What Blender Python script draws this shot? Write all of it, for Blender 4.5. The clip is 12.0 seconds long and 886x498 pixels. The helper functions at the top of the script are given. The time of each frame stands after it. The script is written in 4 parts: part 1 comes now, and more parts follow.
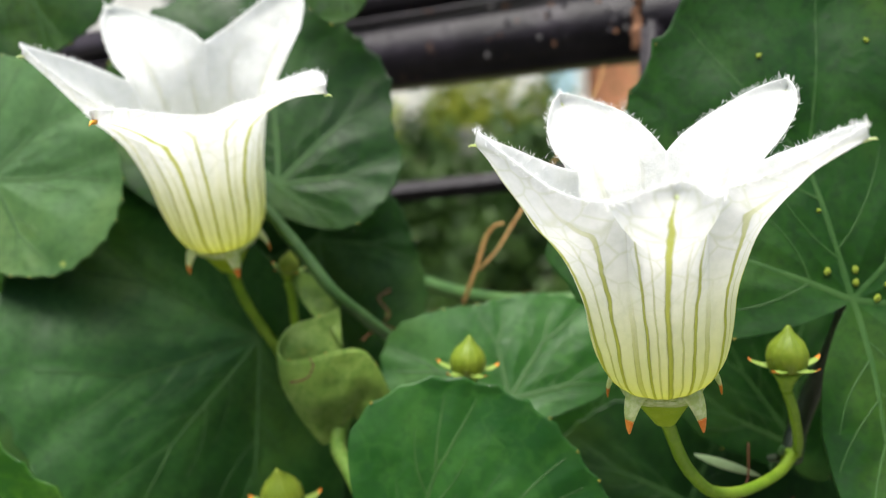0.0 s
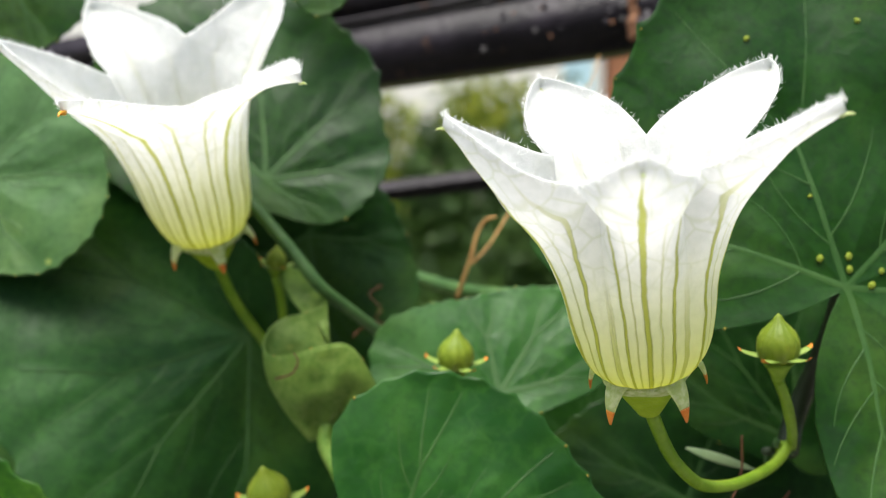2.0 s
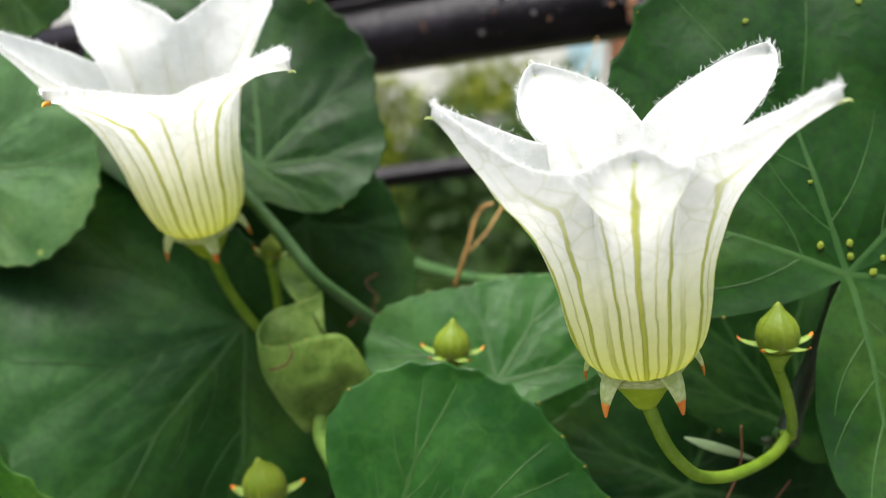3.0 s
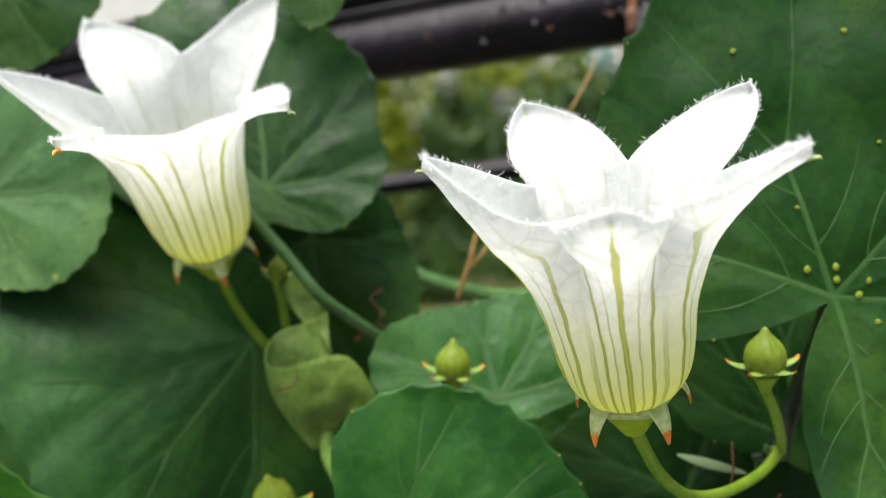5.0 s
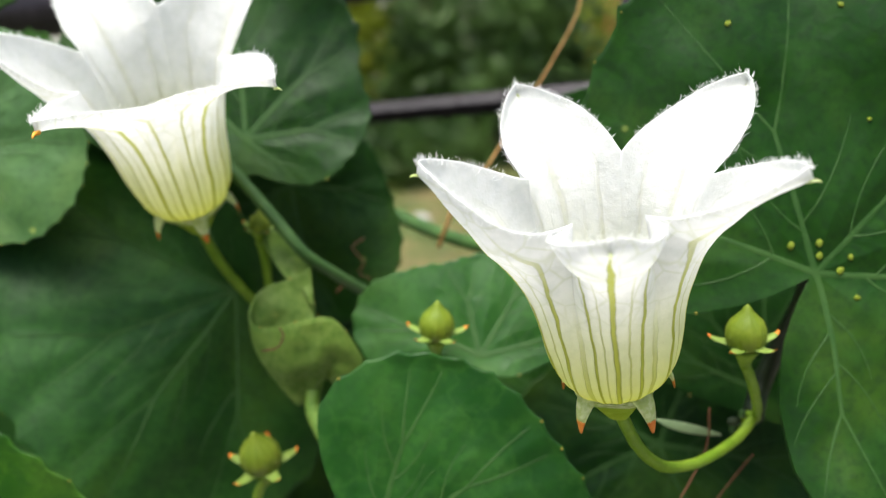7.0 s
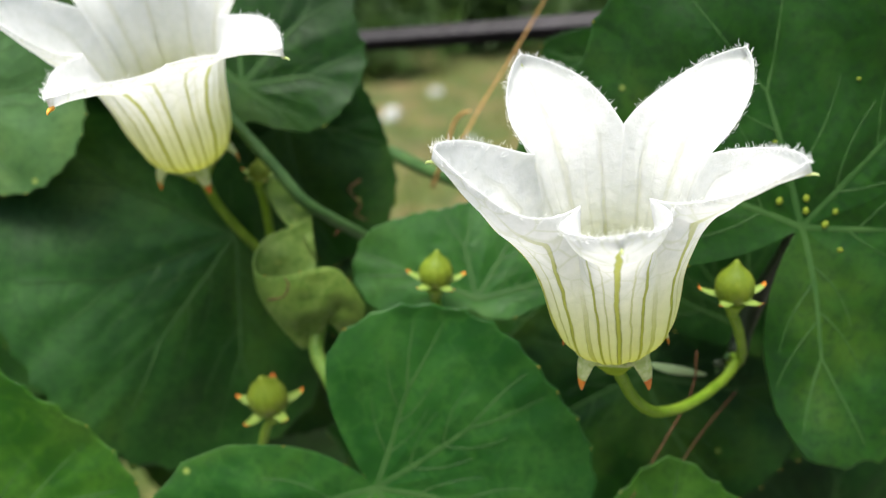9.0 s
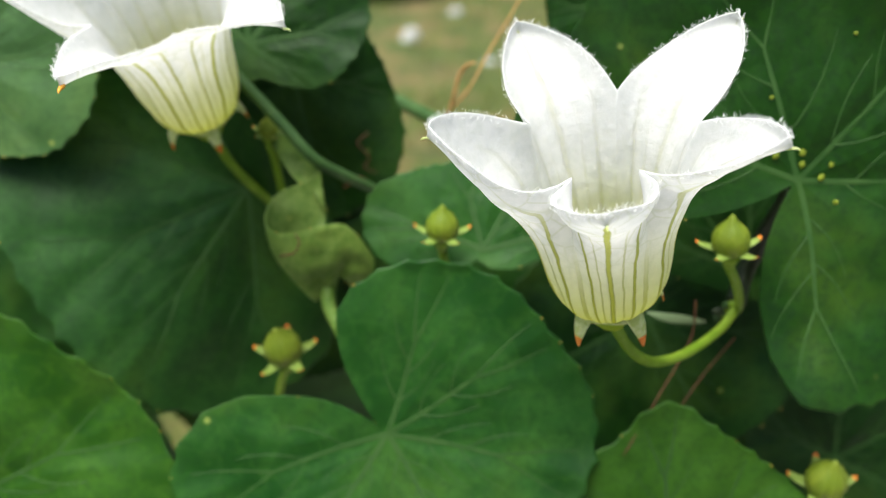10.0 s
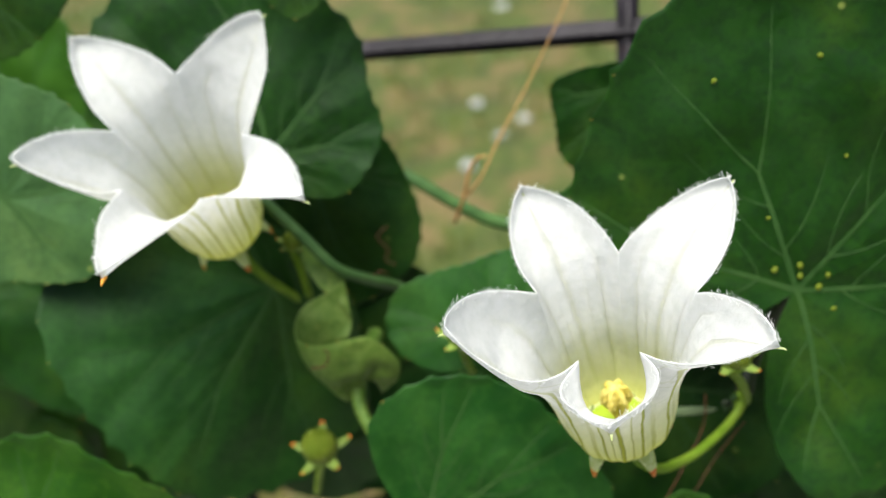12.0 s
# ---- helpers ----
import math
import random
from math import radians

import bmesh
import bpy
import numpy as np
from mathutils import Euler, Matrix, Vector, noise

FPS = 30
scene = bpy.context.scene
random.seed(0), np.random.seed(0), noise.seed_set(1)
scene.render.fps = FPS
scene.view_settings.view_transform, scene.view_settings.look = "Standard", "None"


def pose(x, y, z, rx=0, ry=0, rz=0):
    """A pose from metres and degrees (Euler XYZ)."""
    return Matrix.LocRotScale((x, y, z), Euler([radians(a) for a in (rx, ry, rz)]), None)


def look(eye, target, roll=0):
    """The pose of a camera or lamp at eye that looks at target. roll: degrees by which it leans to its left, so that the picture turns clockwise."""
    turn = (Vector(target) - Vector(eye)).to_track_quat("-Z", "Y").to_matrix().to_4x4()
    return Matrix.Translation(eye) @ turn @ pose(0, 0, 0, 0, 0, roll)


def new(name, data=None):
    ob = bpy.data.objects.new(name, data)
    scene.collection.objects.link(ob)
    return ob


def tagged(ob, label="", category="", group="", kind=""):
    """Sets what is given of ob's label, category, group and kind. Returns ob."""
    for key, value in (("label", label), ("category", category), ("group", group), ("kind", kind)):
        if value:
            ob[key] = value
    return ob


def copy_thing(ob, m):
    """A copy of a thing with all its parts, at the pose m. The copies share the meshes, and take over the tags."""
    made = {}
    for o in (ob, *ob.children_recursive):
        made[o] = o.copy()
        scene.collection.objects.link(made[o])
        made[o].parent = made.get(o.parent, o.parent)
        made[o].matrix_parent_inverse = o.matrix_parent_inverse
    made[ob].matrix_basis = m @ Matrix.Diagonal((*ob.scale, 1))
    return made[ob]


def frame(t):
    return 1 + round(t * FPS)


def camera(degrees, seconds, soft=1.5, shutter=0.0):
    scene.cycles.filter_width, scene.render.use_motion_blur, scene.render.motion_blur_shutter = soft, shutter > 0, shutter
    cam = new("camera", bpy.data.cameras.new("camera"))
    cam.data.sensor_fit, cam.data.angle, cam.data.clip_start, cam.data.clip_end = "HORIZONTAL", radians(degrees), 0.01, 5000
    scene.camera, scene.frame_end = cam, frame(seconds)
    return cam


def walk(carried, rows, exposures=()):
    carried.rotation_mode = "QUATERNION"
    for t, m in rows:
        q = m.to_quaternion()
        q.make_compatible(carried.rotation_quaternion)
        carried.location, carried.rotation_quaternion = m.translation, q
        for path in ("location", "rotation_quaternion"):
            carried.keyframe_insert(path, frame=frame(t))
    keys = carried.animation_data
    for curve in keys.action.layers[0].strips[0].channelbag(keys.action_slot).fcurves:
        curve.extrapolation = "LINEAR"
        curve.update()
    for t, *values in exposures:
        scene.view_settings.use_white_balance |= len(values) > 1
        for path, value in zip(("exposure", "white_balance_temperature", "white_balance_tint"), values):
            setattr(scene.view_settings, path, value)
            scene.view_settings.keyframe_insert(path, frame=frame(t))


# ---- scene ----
cam = camera(48.65, 12.0, 1.15)
PATH = [
    (0, (0.00488, 0.00173, 1.20452), (0.00355, 0.20085, 1.18576), 0.12),
    (0.5, (0.00879, 0.00384, 1.20481), (0.00342, 0.20279, 1.18504), -0.52),
    (1, (0.00740, 0.00314, 1.20372), (0.00327, 0.20232, 1.18612), -0.42),
    (1.5, (0.00756, 0.00389, 1.20258), (0.00401, 0.20301, 1.18423), -0.42),
    (2, (0.00937, 0.00392, 1.20265), (0.00421, 0.20305, 1.18476), -0.63),
    (2.5, (0.01051, 0.00532, 1.20271), (0.00376, 0.20425, 1.18311), -0.86),
    (3, (0.01073, 0.00584, 1.20332), (0.00441, 0.20459, 1.18185), -1.05),
    (5, (0.01323, 0.00254, 1.20999), (0.00363, 0.20062, 1.18406), -1.90),
    (5.5, (0.01144, 0.00397, 1.21127), (0.00451, 0.20169, 1.18198), -1.58),
    (6, (0.01361, 0.00472, 1.21230), (0.00433, 0.20136, 1.17700), -1.71),
    (6.5, (0.01210, 0.00556, 1.21760), (0.00599, 0.20041, 1.17293), -1.54),
    (7, (0.01098, 0.00500, 1.22087), (0.00752, 0.19877, 1.17146), -1.06),
    (9, (0.00713, 0.00350, 1.23021), (0.00917, 0.19060, 1.15956), -1.00),
    (9.5, (0.00961, 0.00253, 1.23339), (0.00767, 0.18594, 1.15367), -1.75),
    (10, (0.00974, 0.00161, 1.23616), (0.00675, 0.18253, 1.15096), -2.51),
    (10.5, (0.01194, 0.00521, 1.24454), (0.00636, 0.18569, 1.15855), -3.46),
    (11, (0.01280, 0.00806, 1.25573), (0.00690, 0.18812, 1.16887), -4.91),
    (11.5, (0.01137, 0.00705, 1.25986), (0.00493, 0.18408, 1.16702), -5.70),
    (12, (0.01231, 0.00561, 1.26234), (0.00386, 0.18149, 1.16750), -6.54),
]
EXPOSURE = ((0.0, 1.58, 6500, 8), (6.0, 1.53, 6500, 8), (9.0, 1.46, 6500, 7), (12.0, 1.22, 6480, 6.5))
walk(cam, [(t, look(eye, target, roll)) for t, eye, target, roll in PATH], EXPOSURE)

# ---- light ----
cam.data.dof.use_dof = True
cam.data.dof.focus_distance = 0.098
cam.data.dof.aperture_fstop = 25.0

world = bpy.data.worlds.new("world")
scene.world = world
world.use_nodes = True
sky = world.node_tree.nodes.new("ShaderNodeTexSky")
sky.sky_type, sky.sun_disc = "NISHITA", False
sky.sun_elevation, sky.sun_rotation = radians(71), radians(211)
sky.air_density, sky.dust_density = 1.0, 4.0
world.node_tree.links.new(sky.outputs[0], world.node_tree.nodes["Background"].inputs[0])
world.node_tree.nodes["Background"].inputs[1].default_value = 0.075

sun = new("sun", bpy.data.lights.new("sun", "SUN"))
sun.data.energy, sun.data.angle, sun.data.color = 3.2, radians(42), (1.0, 0.97, 0.92)
sun.matrix_world = look((-0.45, -0.65, 2.65), (0, 0.1, 0))


# ---- materials ----
def material(name):
    m = bpy.data.materials.new(name)
    m.use_nodes = True
    t = m.node_tree
    return m, t, t.nodes["Principled BSDF"], t.nodes["Material Output"]


def node(t, kind, **values):
    n = t.nodes.new(kind)
    for key, value in values.items():
        n.inputs[key.replace("_", " ")].default_value = value
    return n


def noise_tex(t, scale, detail=4.0, rough=0.55, vector=None):
    n = node(t, "ShaderNodeTexNoise", Scale=scale, Detail=detail, Roughness=rough)
    if vector is not None:
        t.links.new(vector, n.inputs["Vector"])
    return n.outputs[0]


def mix(t, fac, a, b, mode="MIX"):
    n = t.nodes.new("ShaderNodeMix")
    n.data_type, n.blend_type = "RGBA", mode
    for socket, value in ((n.inputs[0], fac), (n.inputs[6], a), (n.inputs[7], b)):
        if isinstance(value, bpy.types.NodeSocket):
            t.links.new(value, socket)
        elif isinstance(value, tuple):
            socket.default_value = (*value, 1.0)
        else:
            socket.default_value = value
    return n.outputs[2]


def ramp(t, value, lo, hi, a=0.0, b=1.0):
    n = t.nodes.new("ShaderNodeMapRange")
    n.interpolation_type = "SMOOTHSTEP"
    t.links.new(value, n.inputs[0])
    for i, v in enumerate((lo, hi, a, b)):
        n.inputs[i + 1].default_value = v
    return n.outputs[0]


def math_node(t, op, a, b=0.0, c=0.0):
    n = t.nodes.new("ShaderNodeMath")
    n.operation = op
    for socket, value in zip(n.inputs, (a, b, c)):
        if isinstance(value, bpy.types.NodeSocket):
            t.links.new(value, socket)
        else:
            socket.default_value = value
    return n.outputs[0]


def bump(t, height, strength, distance, normal=None):
    n = node(t, "ShaderNodeBump", Strength=strength, Distance=distance)
    t.links.new(height, n.inputs["Height"])
    if normal is not None:
        t.links.new(normal, n.inputs["Normal"])
    return n.outputs[0]


def see_through(t, shader, out, colour, share, normal=None):
    """Lets a share of the light through a thin leaf or petal."""
    n = t.nodes.new("ShaderNodeBsdfTranslucent")
    if isinstance(colour, bpy.types.NodeSocket):
        t.links.new(colour, n.inputs[0])
    else:
        n.inputs[0].default_value = (*colour, 1)
    m = t.nodes.new("ShaderNodeMixShader")
    if isinstance(share, bpy.types.NodeSocket):
        t.links.new(share, m.inputs[0])
    else:
        m.inputs[0].default_value = share
    t.links.new(shader.outputs[0], m.inputs[1])
    t.links.new(n.outputs[0], m.inputs[2])
    t.links.new(m.outputs[0], out.inputs[0])


def leaf_material(name, dark, light, under, rough=0.40, share=0.12, patch=(0.048, 0.098, 0.006)):
    m, t, p, out = material(name)
    co = t.nodes.new("ShaderNodeTexCoord").outputs["Object"]
    info = t.nodes.new("ShaderNodeObjectInfo").outputs["Random"]
    broad = noise_tex(t, 70.0, 3.0, 0.5, co)
    fine = noise_tex(t, 900.0, 4.0, 0.6, co)
    cells = t.nodes.new("ShaderNodeTexVoronoi")
    cells.feature = "DISTANCE_TO_EDGE"
    cells.inputs["Scale"].default_value = 150.0
    warp = node(t, "ShaderNodeTexNoise", Scale=300.0, Detail=2.0)
    t.links.new(co, warp.inputs["Vector"])
    shifted = t.nodes.new("ShaderNodeVectorMath")
    shifted.operation = "MULTIPLY_ADD"
    t.links.new(warp.outputs["Color"], shifted.inputs[0])
    shifted.inputs[1].default_value = (0.006, 0.006, 0.006)
    t.links.new(co, shifted.inputs[2])
    t.links.new(shifted.outputs[0], cells.inputs["Vector"])
    net = ramp(t, cells.outputs[0], 0.0, 0.09, 1.0, 0.0)
    dome = ramp(t, cells.outputs[0], 0.0, 0.42)
    base = mix(t, ramp(t, broad, 0.3, 0.72), dark, light)
    base = mix(t, math_node(t, "MULTIPLY", info, 0.35), base, under)
    blotch = ramp(t, noise_tex(t, 38.0, 3.0, 0.6, co), 0.50, 0.68)
    base = mix(t, math_node(t, "MULTIPLY", blotch, 0.42), base, patch)
    base = mix(t, math_node(t, "MULTIPLY", ramp(t, noise_tex(t, 55.0, 3.0, 0.6, co), 0.54, 0.70), 0.32), base, dark)
    base = mix(t, math_node(t, "MULTIPLY", net, 0.20), base, under)
    base = mix(t, math_node(t, "MULTIPLY", ramp(t, fine, 0.42, 0.70), 0.5), base, dark)
    base = mix(t, math_node(t, "MULTIPLY", ramp(t, noise_tex(t, 260.0, 4.0, 0.65, co), 0.5, 0.72), 0.35), base, under)
    specks = t.nodes.new("ShaderNodeTexVoronoi")
    specks.inputs["Scale"].default_value = 150.0
    t.links.new(co, specks.inputs["Vector"])
    pale = math_node(t, "MULTIPLY", ramp(t, specks.outputs["Distance"], 0.035, 0.10, 1.0, 0.0), ramp(t, noise_tex(t, 40.0, 2.0, 0.5, co), 0.52, 0.6))
    base = mix(t, math_node(t, "MULTIPLY", pale, 0.6), base, (0.30, 0.36, 0.08))
    t.links.new(base, p.inputs["Base Color"])
    t.links.new(math_node(t, "ADD", ramp(t, fine, 0.3, 0.7, -0.04, 0.12), ramp(t, broad, 0.35, 0.65, rough - 0.06, rough + 0.14)), p.inputs["Roughness"])
    p.inputs["Specular IOR Level"].default_value = 0.24
    relief = bump(t, dome, 0.30, 0.00022, bump(t, broad, 0.35, 0.0012))
    t.links.new(bump(t, fine, 0.5, 0.00006, relief), p.inputs["Normal"])
    see_through(t, p, out, mix(t, 0.5, base, (0.16, 0.34, 0.03)), share)
    return m


LEAF = leaf_material("leaf_green", (0.0016, 0.0140, 0.0014), (0.0062, 0.0410, 0.0030), (0.021, 0.080, 0.0070))
LEAF_YOUNG = leaf_material("leaf_young", (0.042, 0.120, 0.008), (0.13, 0.23, 0.022), (0.27, 0.36, 0.10), 0.45, 0.25, (0.20, 0.29, 0.06))
LEAF_SAGE = leaf_material("leaf_sage", (0.020, 0.058, 0.016), (0.042, 0.112, 0.028), (0.070, 0.150, 0.046), 0.46, 0.12, (0.085, 0.135, 0.022))
LEAF_FRESH = leaf_material("leaf_fresh", (0.0060, 0.040, 0.0048), (0.019, 0.086, 0.0095), (0.042, 0.128, 0.019))

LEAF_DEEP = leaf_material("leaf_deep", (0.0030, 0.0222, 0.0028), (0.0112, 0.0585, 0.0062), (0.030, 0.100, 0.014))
# brighter green: the light on two low front leaves is put into this colour
LEAF_LIT = leaf_material("leaf_lit", (0.0075, 0.044, 0.0030), (0.028, 0.098, 0.0060), (0.055, 0.140, 0.0120))


def plain(name, colour, other, scale, rough=0.45, share=0.0, relief=0.0002, metallic=0.0, spread=(0.35, 0.7)):
    m, t, p, out = material(name)
    co = t.nodes.new("ShaderNodeTexCoord").outputs["Object"]
    n1 = noise_tex(t, scale, 4.0, 0.6, co)
    n2 = noise_tex(t, scale * 7, 3.0, 0.6, co)
    base = mix(t, ramp(t, n1, *spread), colour, other)
    base = mix(t, math_node(t, "MULTIPLY", n2, 0.3), base, other)
    t.links.new(base, p.inputs["Base Color"])
    t.links.new(ramp(t, n2, 0.3, 0.7, rough - 0.08, rough + 0.12), p.inputs["Roughness"])
    p.inputs["Metallic"].default_value = metallic
    p.inputs["Specular IOR Level"].default_value = 0.28
    t.links.new(bump(t, n2, 0.5, relief), p.inputs["Normal"])
    if share:
        see_through(t, p, out, base, share)
    return m


VEIN = plain("leaf_vein", (0.021, 0.066, 0.012), (0.038, 0.092, 0.020), 200, 0.5, 0.1, 0.00005)
GLAND = plain("leaf_gland", (0.30, 0.17, 0.02), (0.20, 0.22, 0.03), 400, 0.45)
SPOT = plain("yellow_spot", (0.20, 0.235, 0.012), (0.09, 0.15, 0.010), 400, 0.5)
STEM = plain("green_stem", (0.034, 0.086, 0.020), (0.060, 0.125, 0.032), 260, 0.45, 0.05)
STEM_LIGHT = plain("pedicel_green", (0.15, 0.27, 0.012), (0.25, 0.38, 0.030), 260, 0.42, 0.3)
STEM_DARK = plain("old_stem", (0.007, 0.014, 0.004), (0.016, 0.028, 0.008), 220, 0.5)
STALK_PALE = plain("pale_stalk", (0.15, 0.22, 0.10), (0.25, 0.32, 0.17), 240, 0.5, 0.1)
TENDRIL = plain("dry_tendril", (0.28, 0.145, 0.045), (0.42, 0.25, 0.09), 500, 0.6)
TENDRIL_RED = plain("red_thread", (0.07, 0.026, 0.012), (0.13, 0.055, 0.022), 500, 0.6)
CALYX_GREEN = plain("calyx_green", (0.28, 0.40, 0.016), (0.41, 0.53, 0.045), 320, 0.45, 0.3)
BUD = plain("bud_green", (0.105, 0.16, 0.010), (0.19, 0.24, 0.022), 300, 0.42, 0.08)
SEPAL = plain("sepal_pale", (0.56, 0.66, 0.22), (0.84, 0.88, 0.58), 1400, 0.5, 0.5)
SEPAL_GREEN = plain("sepal_green", (0.15, 0.24, 0.03), (0.23, 0.32, 0.07), 700, 0.5, 0.2)
SEPAL_TIP = plain("sepal_tip", (0.50, 0.11, 0.012), (0.66, 0.24, 0.03), 500, 0.45)
ANTHER = plain("anther_yellow", (0.60, 0.47, 0.06), (0.74, 0.64, 0.20), 900, 0.6, 0.1, 0.0004)
HAIR = plain("white_hair", (0.97, 0.97, 0.965), (0.94, 0.95, 0.935), 900, 0.6, 0.6)
TIP_ORANGE = plain("petal_tip_orange", (0.80, 0.34, 0.03), (0.86, 0.46, 0.08), 700, 0.5, 0.2)


def petal_material(name, outside):
    """White crape petal; the outside carries green stripes that run up from the base."""
    m, t, p, out = material(name)
    uv = t.nodes.new("ShaderNodeUVMap")
    uv.uv_map = "along"
    sep = t.nodes.new("ShaderNodeSeparateXYZ")
    t.links.new(uv.outputs[0], sep.inputs[0])
    co = t.nodes.new("ShaderNodeTexCoord").outputs["Object"]
    wob = noise_tex(t, 330.0, 2.0, 0.5, co)
    across = math_node(t, "FRACT", math_node(t, "ADD", sep.outputs[0], math_node(t, "MULTIPLY_ADD", wob, 0.06, -0.03)))
    along = sep.outputs[1]
    side = math_node(t, "ABSOLUTE", math_node(t, "SUBTRACT", across, 0.5))

    def stripe(at, wide, fade_lo, fade_hi):
        d = math_node(t, "ABSOLUTE", math_node(t, "SUBTRACT", side, at))
        w = math_node(t, "MULTIPLY_ADD", along, -0.62 * wide, wide)
        mask = math_node(t, "SUBTRACT", 1.0, math_node(t, "DIVIDE", d, w))
        return math_node(t, "MULTIPLY", ramp(t, mask, 0.0, 0.55), ramp(t, along, fade_lo, fade_hi, 1.0, 0.0))

    mid = stripe(0.0, 0.058, 0.86, 1.25)
    lat = stripe(0.315, 0.034, 0.44, 0.80)
    thin = stripe(0.17, 0.022, 0.36, 0.74)
    edge = stripe(0.485, 0.026, 0.25, 0.50)
    veins = math_node(t, "MAXIMUM", math_node(t, "MAXIMUM", mid, lat), math_node(t, "MAXIMUM", math_node(t, "MULTIPLY", thin, 0.55), math_node(t, "MULTIPLY", edge, 0.6)))
    cells = t.nodes.new("ShaderNodeTexVoronoi")
    cells.feature = "DISTANCE_TO_EDGE"
    cells.inputs["Scale"].default_value = 330.0
    t.links.new(co, cells.inputs["Vector"])
    net = math_node(t, "MULTIPLY", ramp(t, cells.outputs[0], 0.0, 0.07, 1.0, 0.0), ramp(t, along, 0.35, 0.55))
    crape = noise_tex(t, 700.0, 5.0, 0.65, co)
    white = mix(t, ramp(t, crape, 0.35, 0.7), (0.90, 0.90, 0.89), (0.82, 0.83, 0.81)) if outside else mix(t, ramp(t, crape, 0.35, 0.7), (0.87, 0.87, 0.865), (0.80, 0.81, 0.795))
    if outside:
        base = mix(t, ramp(t, along, 0.04, 0.58, 1.0, 0.0), white, (0.76, 0.80, 0.12))
        base = mix(t, math_node(t, "MULTIPLY", net, 0.26), base, (0.52, 0.57, 0.30))
        base = mix(t, math_node(t, "MULTIPLY", veins, 0.85), base, (0.44, 0.47, 0.025))
    else:
        base = mix(t, ramp(t, along, 0.12, 0.48, 0.95, 0.0), white, (0.54, 0.55, 0.12))
        base = mix(t, math_node(t, "MULTIPLY", math_node(t, "MULTIPLY", veins, ramp(t, along, 0.2, 0.55, 1.0, 0.0)), 0.4), base, (0.6, 0.64, 0.25))
    t.links.new(base, p.inputs["Base Color"])
    p.inputs["Roughness"].default_value = 0.62
    p.inputs["Specular IOR Level"].default_value = 0.25
    h = math_node(t, "ADD", math_node(t, "MULTIPLY", crape, 0.5), math_node(t, "MULTIPLY", veins, 0.7 if outside else -0.15))
    t.links.new(bump(t, h, 1.0, 0.0005), p.inputs["Normal"])
    see_through(t, p, out, base, ramp(t, along, 0.1, 0.7, 0.42, 0.62))
    return m


PETAL_OUT = petal_material("petal_outside", True)
PETAL_IN = petal_material("petal_inside", False)


def iron_material():
    m, t, p, out = material("black_painted_iron")
    co = t.nodes.new("ShaderNodeTexCoord").outputs["Object"]
    n1 = noise_tex(t, 60.0, 5.0, 0.65, co)
    n2 = noise_tex(t, 420.0, 4.0, 0.6, co)
    rust = ramp(t, noise_tex(t, 95.0, 6.0, 0.7, co), 0.62, 0.70)
    base = mix(t, ramp(t, n1, 0.4, 0.7), (0.009, 0.0075, 0.010), (0.022, 0.018, 0.024))
    base = mix(t, rust, base, mix(t, n2, (0.06, 0.028, 0.014), (0.14, 0.075, 0.045)))
    t.links.new(base, p.inputs["Base Color"])
    p.inputs["Specular IOR Level"].default_value = 0.16
    t.links.new(mix(t, rust, (0.48, 0.48, 0.48), (0.8, 0.8, 0.8)), p.inputs["Roughness"])
    t.links.new(bump(t, math_node(t, "ADD", n2, math_node(t, "MULTIPLY", rust, -0.8)), 0.5, 0.0006, bump(t, n1, 0.5, 0.002)), p.inputs["Normal"])
    return m


IRON = iron_material()


def ground_material():
    m, t, p, out = material("dry_grass_soil")
    co = t.nodes.new("ShaderNodeTexCoord").outputs["Object"]
    n1 = noise_tex(t, 3.2, 8.0, 0.70, co)
    n3 = noise_tex(t, 4.5, 8.0, 0.68, co)
    n2 = noise_tex(t, 22.0, 5.0, 0.65, co)
    base = mix(t, ramp(t, n1, 0.41, 0.53), (0.118, 0.088, 0.030), (0.042, 0.066, 0.006))
    base = mix(t, math_node(t, "MULTIPLY", ramp(t, n3, 0.50, 0.66), 0.85), base, (0.024, 0.036, 0.006))
    base = mix(t, math_node(t, "MULTIPLY", ramp(t, n2, 0.45, 0.7), 0.45), base, (0.13, 0.115, 0.028))
    t.links.new(base, p.inputs["Base Color"])
    p.inputs["Roughness"].default_value = 0.95
    t.links.new(bump(t, n2, 0.8, 0.03), p.inputs["Normal"])
    return m


GROUND = ground_material()
GRASS = plain("grass_blade", (0.055, 0.10, 0.010), (0.16, 0.16, 0.03), 2.5, 0.7, 0.15)
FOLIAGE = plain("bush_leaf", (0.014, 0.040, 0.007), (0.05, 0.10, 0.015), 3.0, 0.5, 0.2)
# yellower and brighter than FOLIAGE: the sunlit look is part of the colour
FOLIAGE_SUNLIT = plain("bush_leaf_sunlit", (0.085, 0.135, 0.008), (0.23, 0.26, 0.018), 3.0, 0.5, 0.25)
BARK = plain("bark", (0.06, 0.045, 0.03), (0.12, 0.09, 0.065), 12, 0.85, 0, 0.01)
PLASTER = plain("white_plaster", (0.72, 0.70, 0.66), (0.60, 0.58, 0.54), 2.0, 0.85, 0, 0.004)
PLASTER_ORANGE = plain("orange_paint", (0.72, 0.32, 0.17), (0.62, 0.27, 0.14), 2.0, 0.8, 0, 0.004)
PAINT_BLUE = plain("pale_blue_paint", (0.42, 0.60, 0.66), (0.36, 0.52, 0.6), 2.0, 0.7, 0, 0.004)
CONCRETE = plain("worn_concrete", (0.20, 0.19, 0.17), (0.27, 0.255, 0.225), 2.2, 0.9, 0, 0.004)
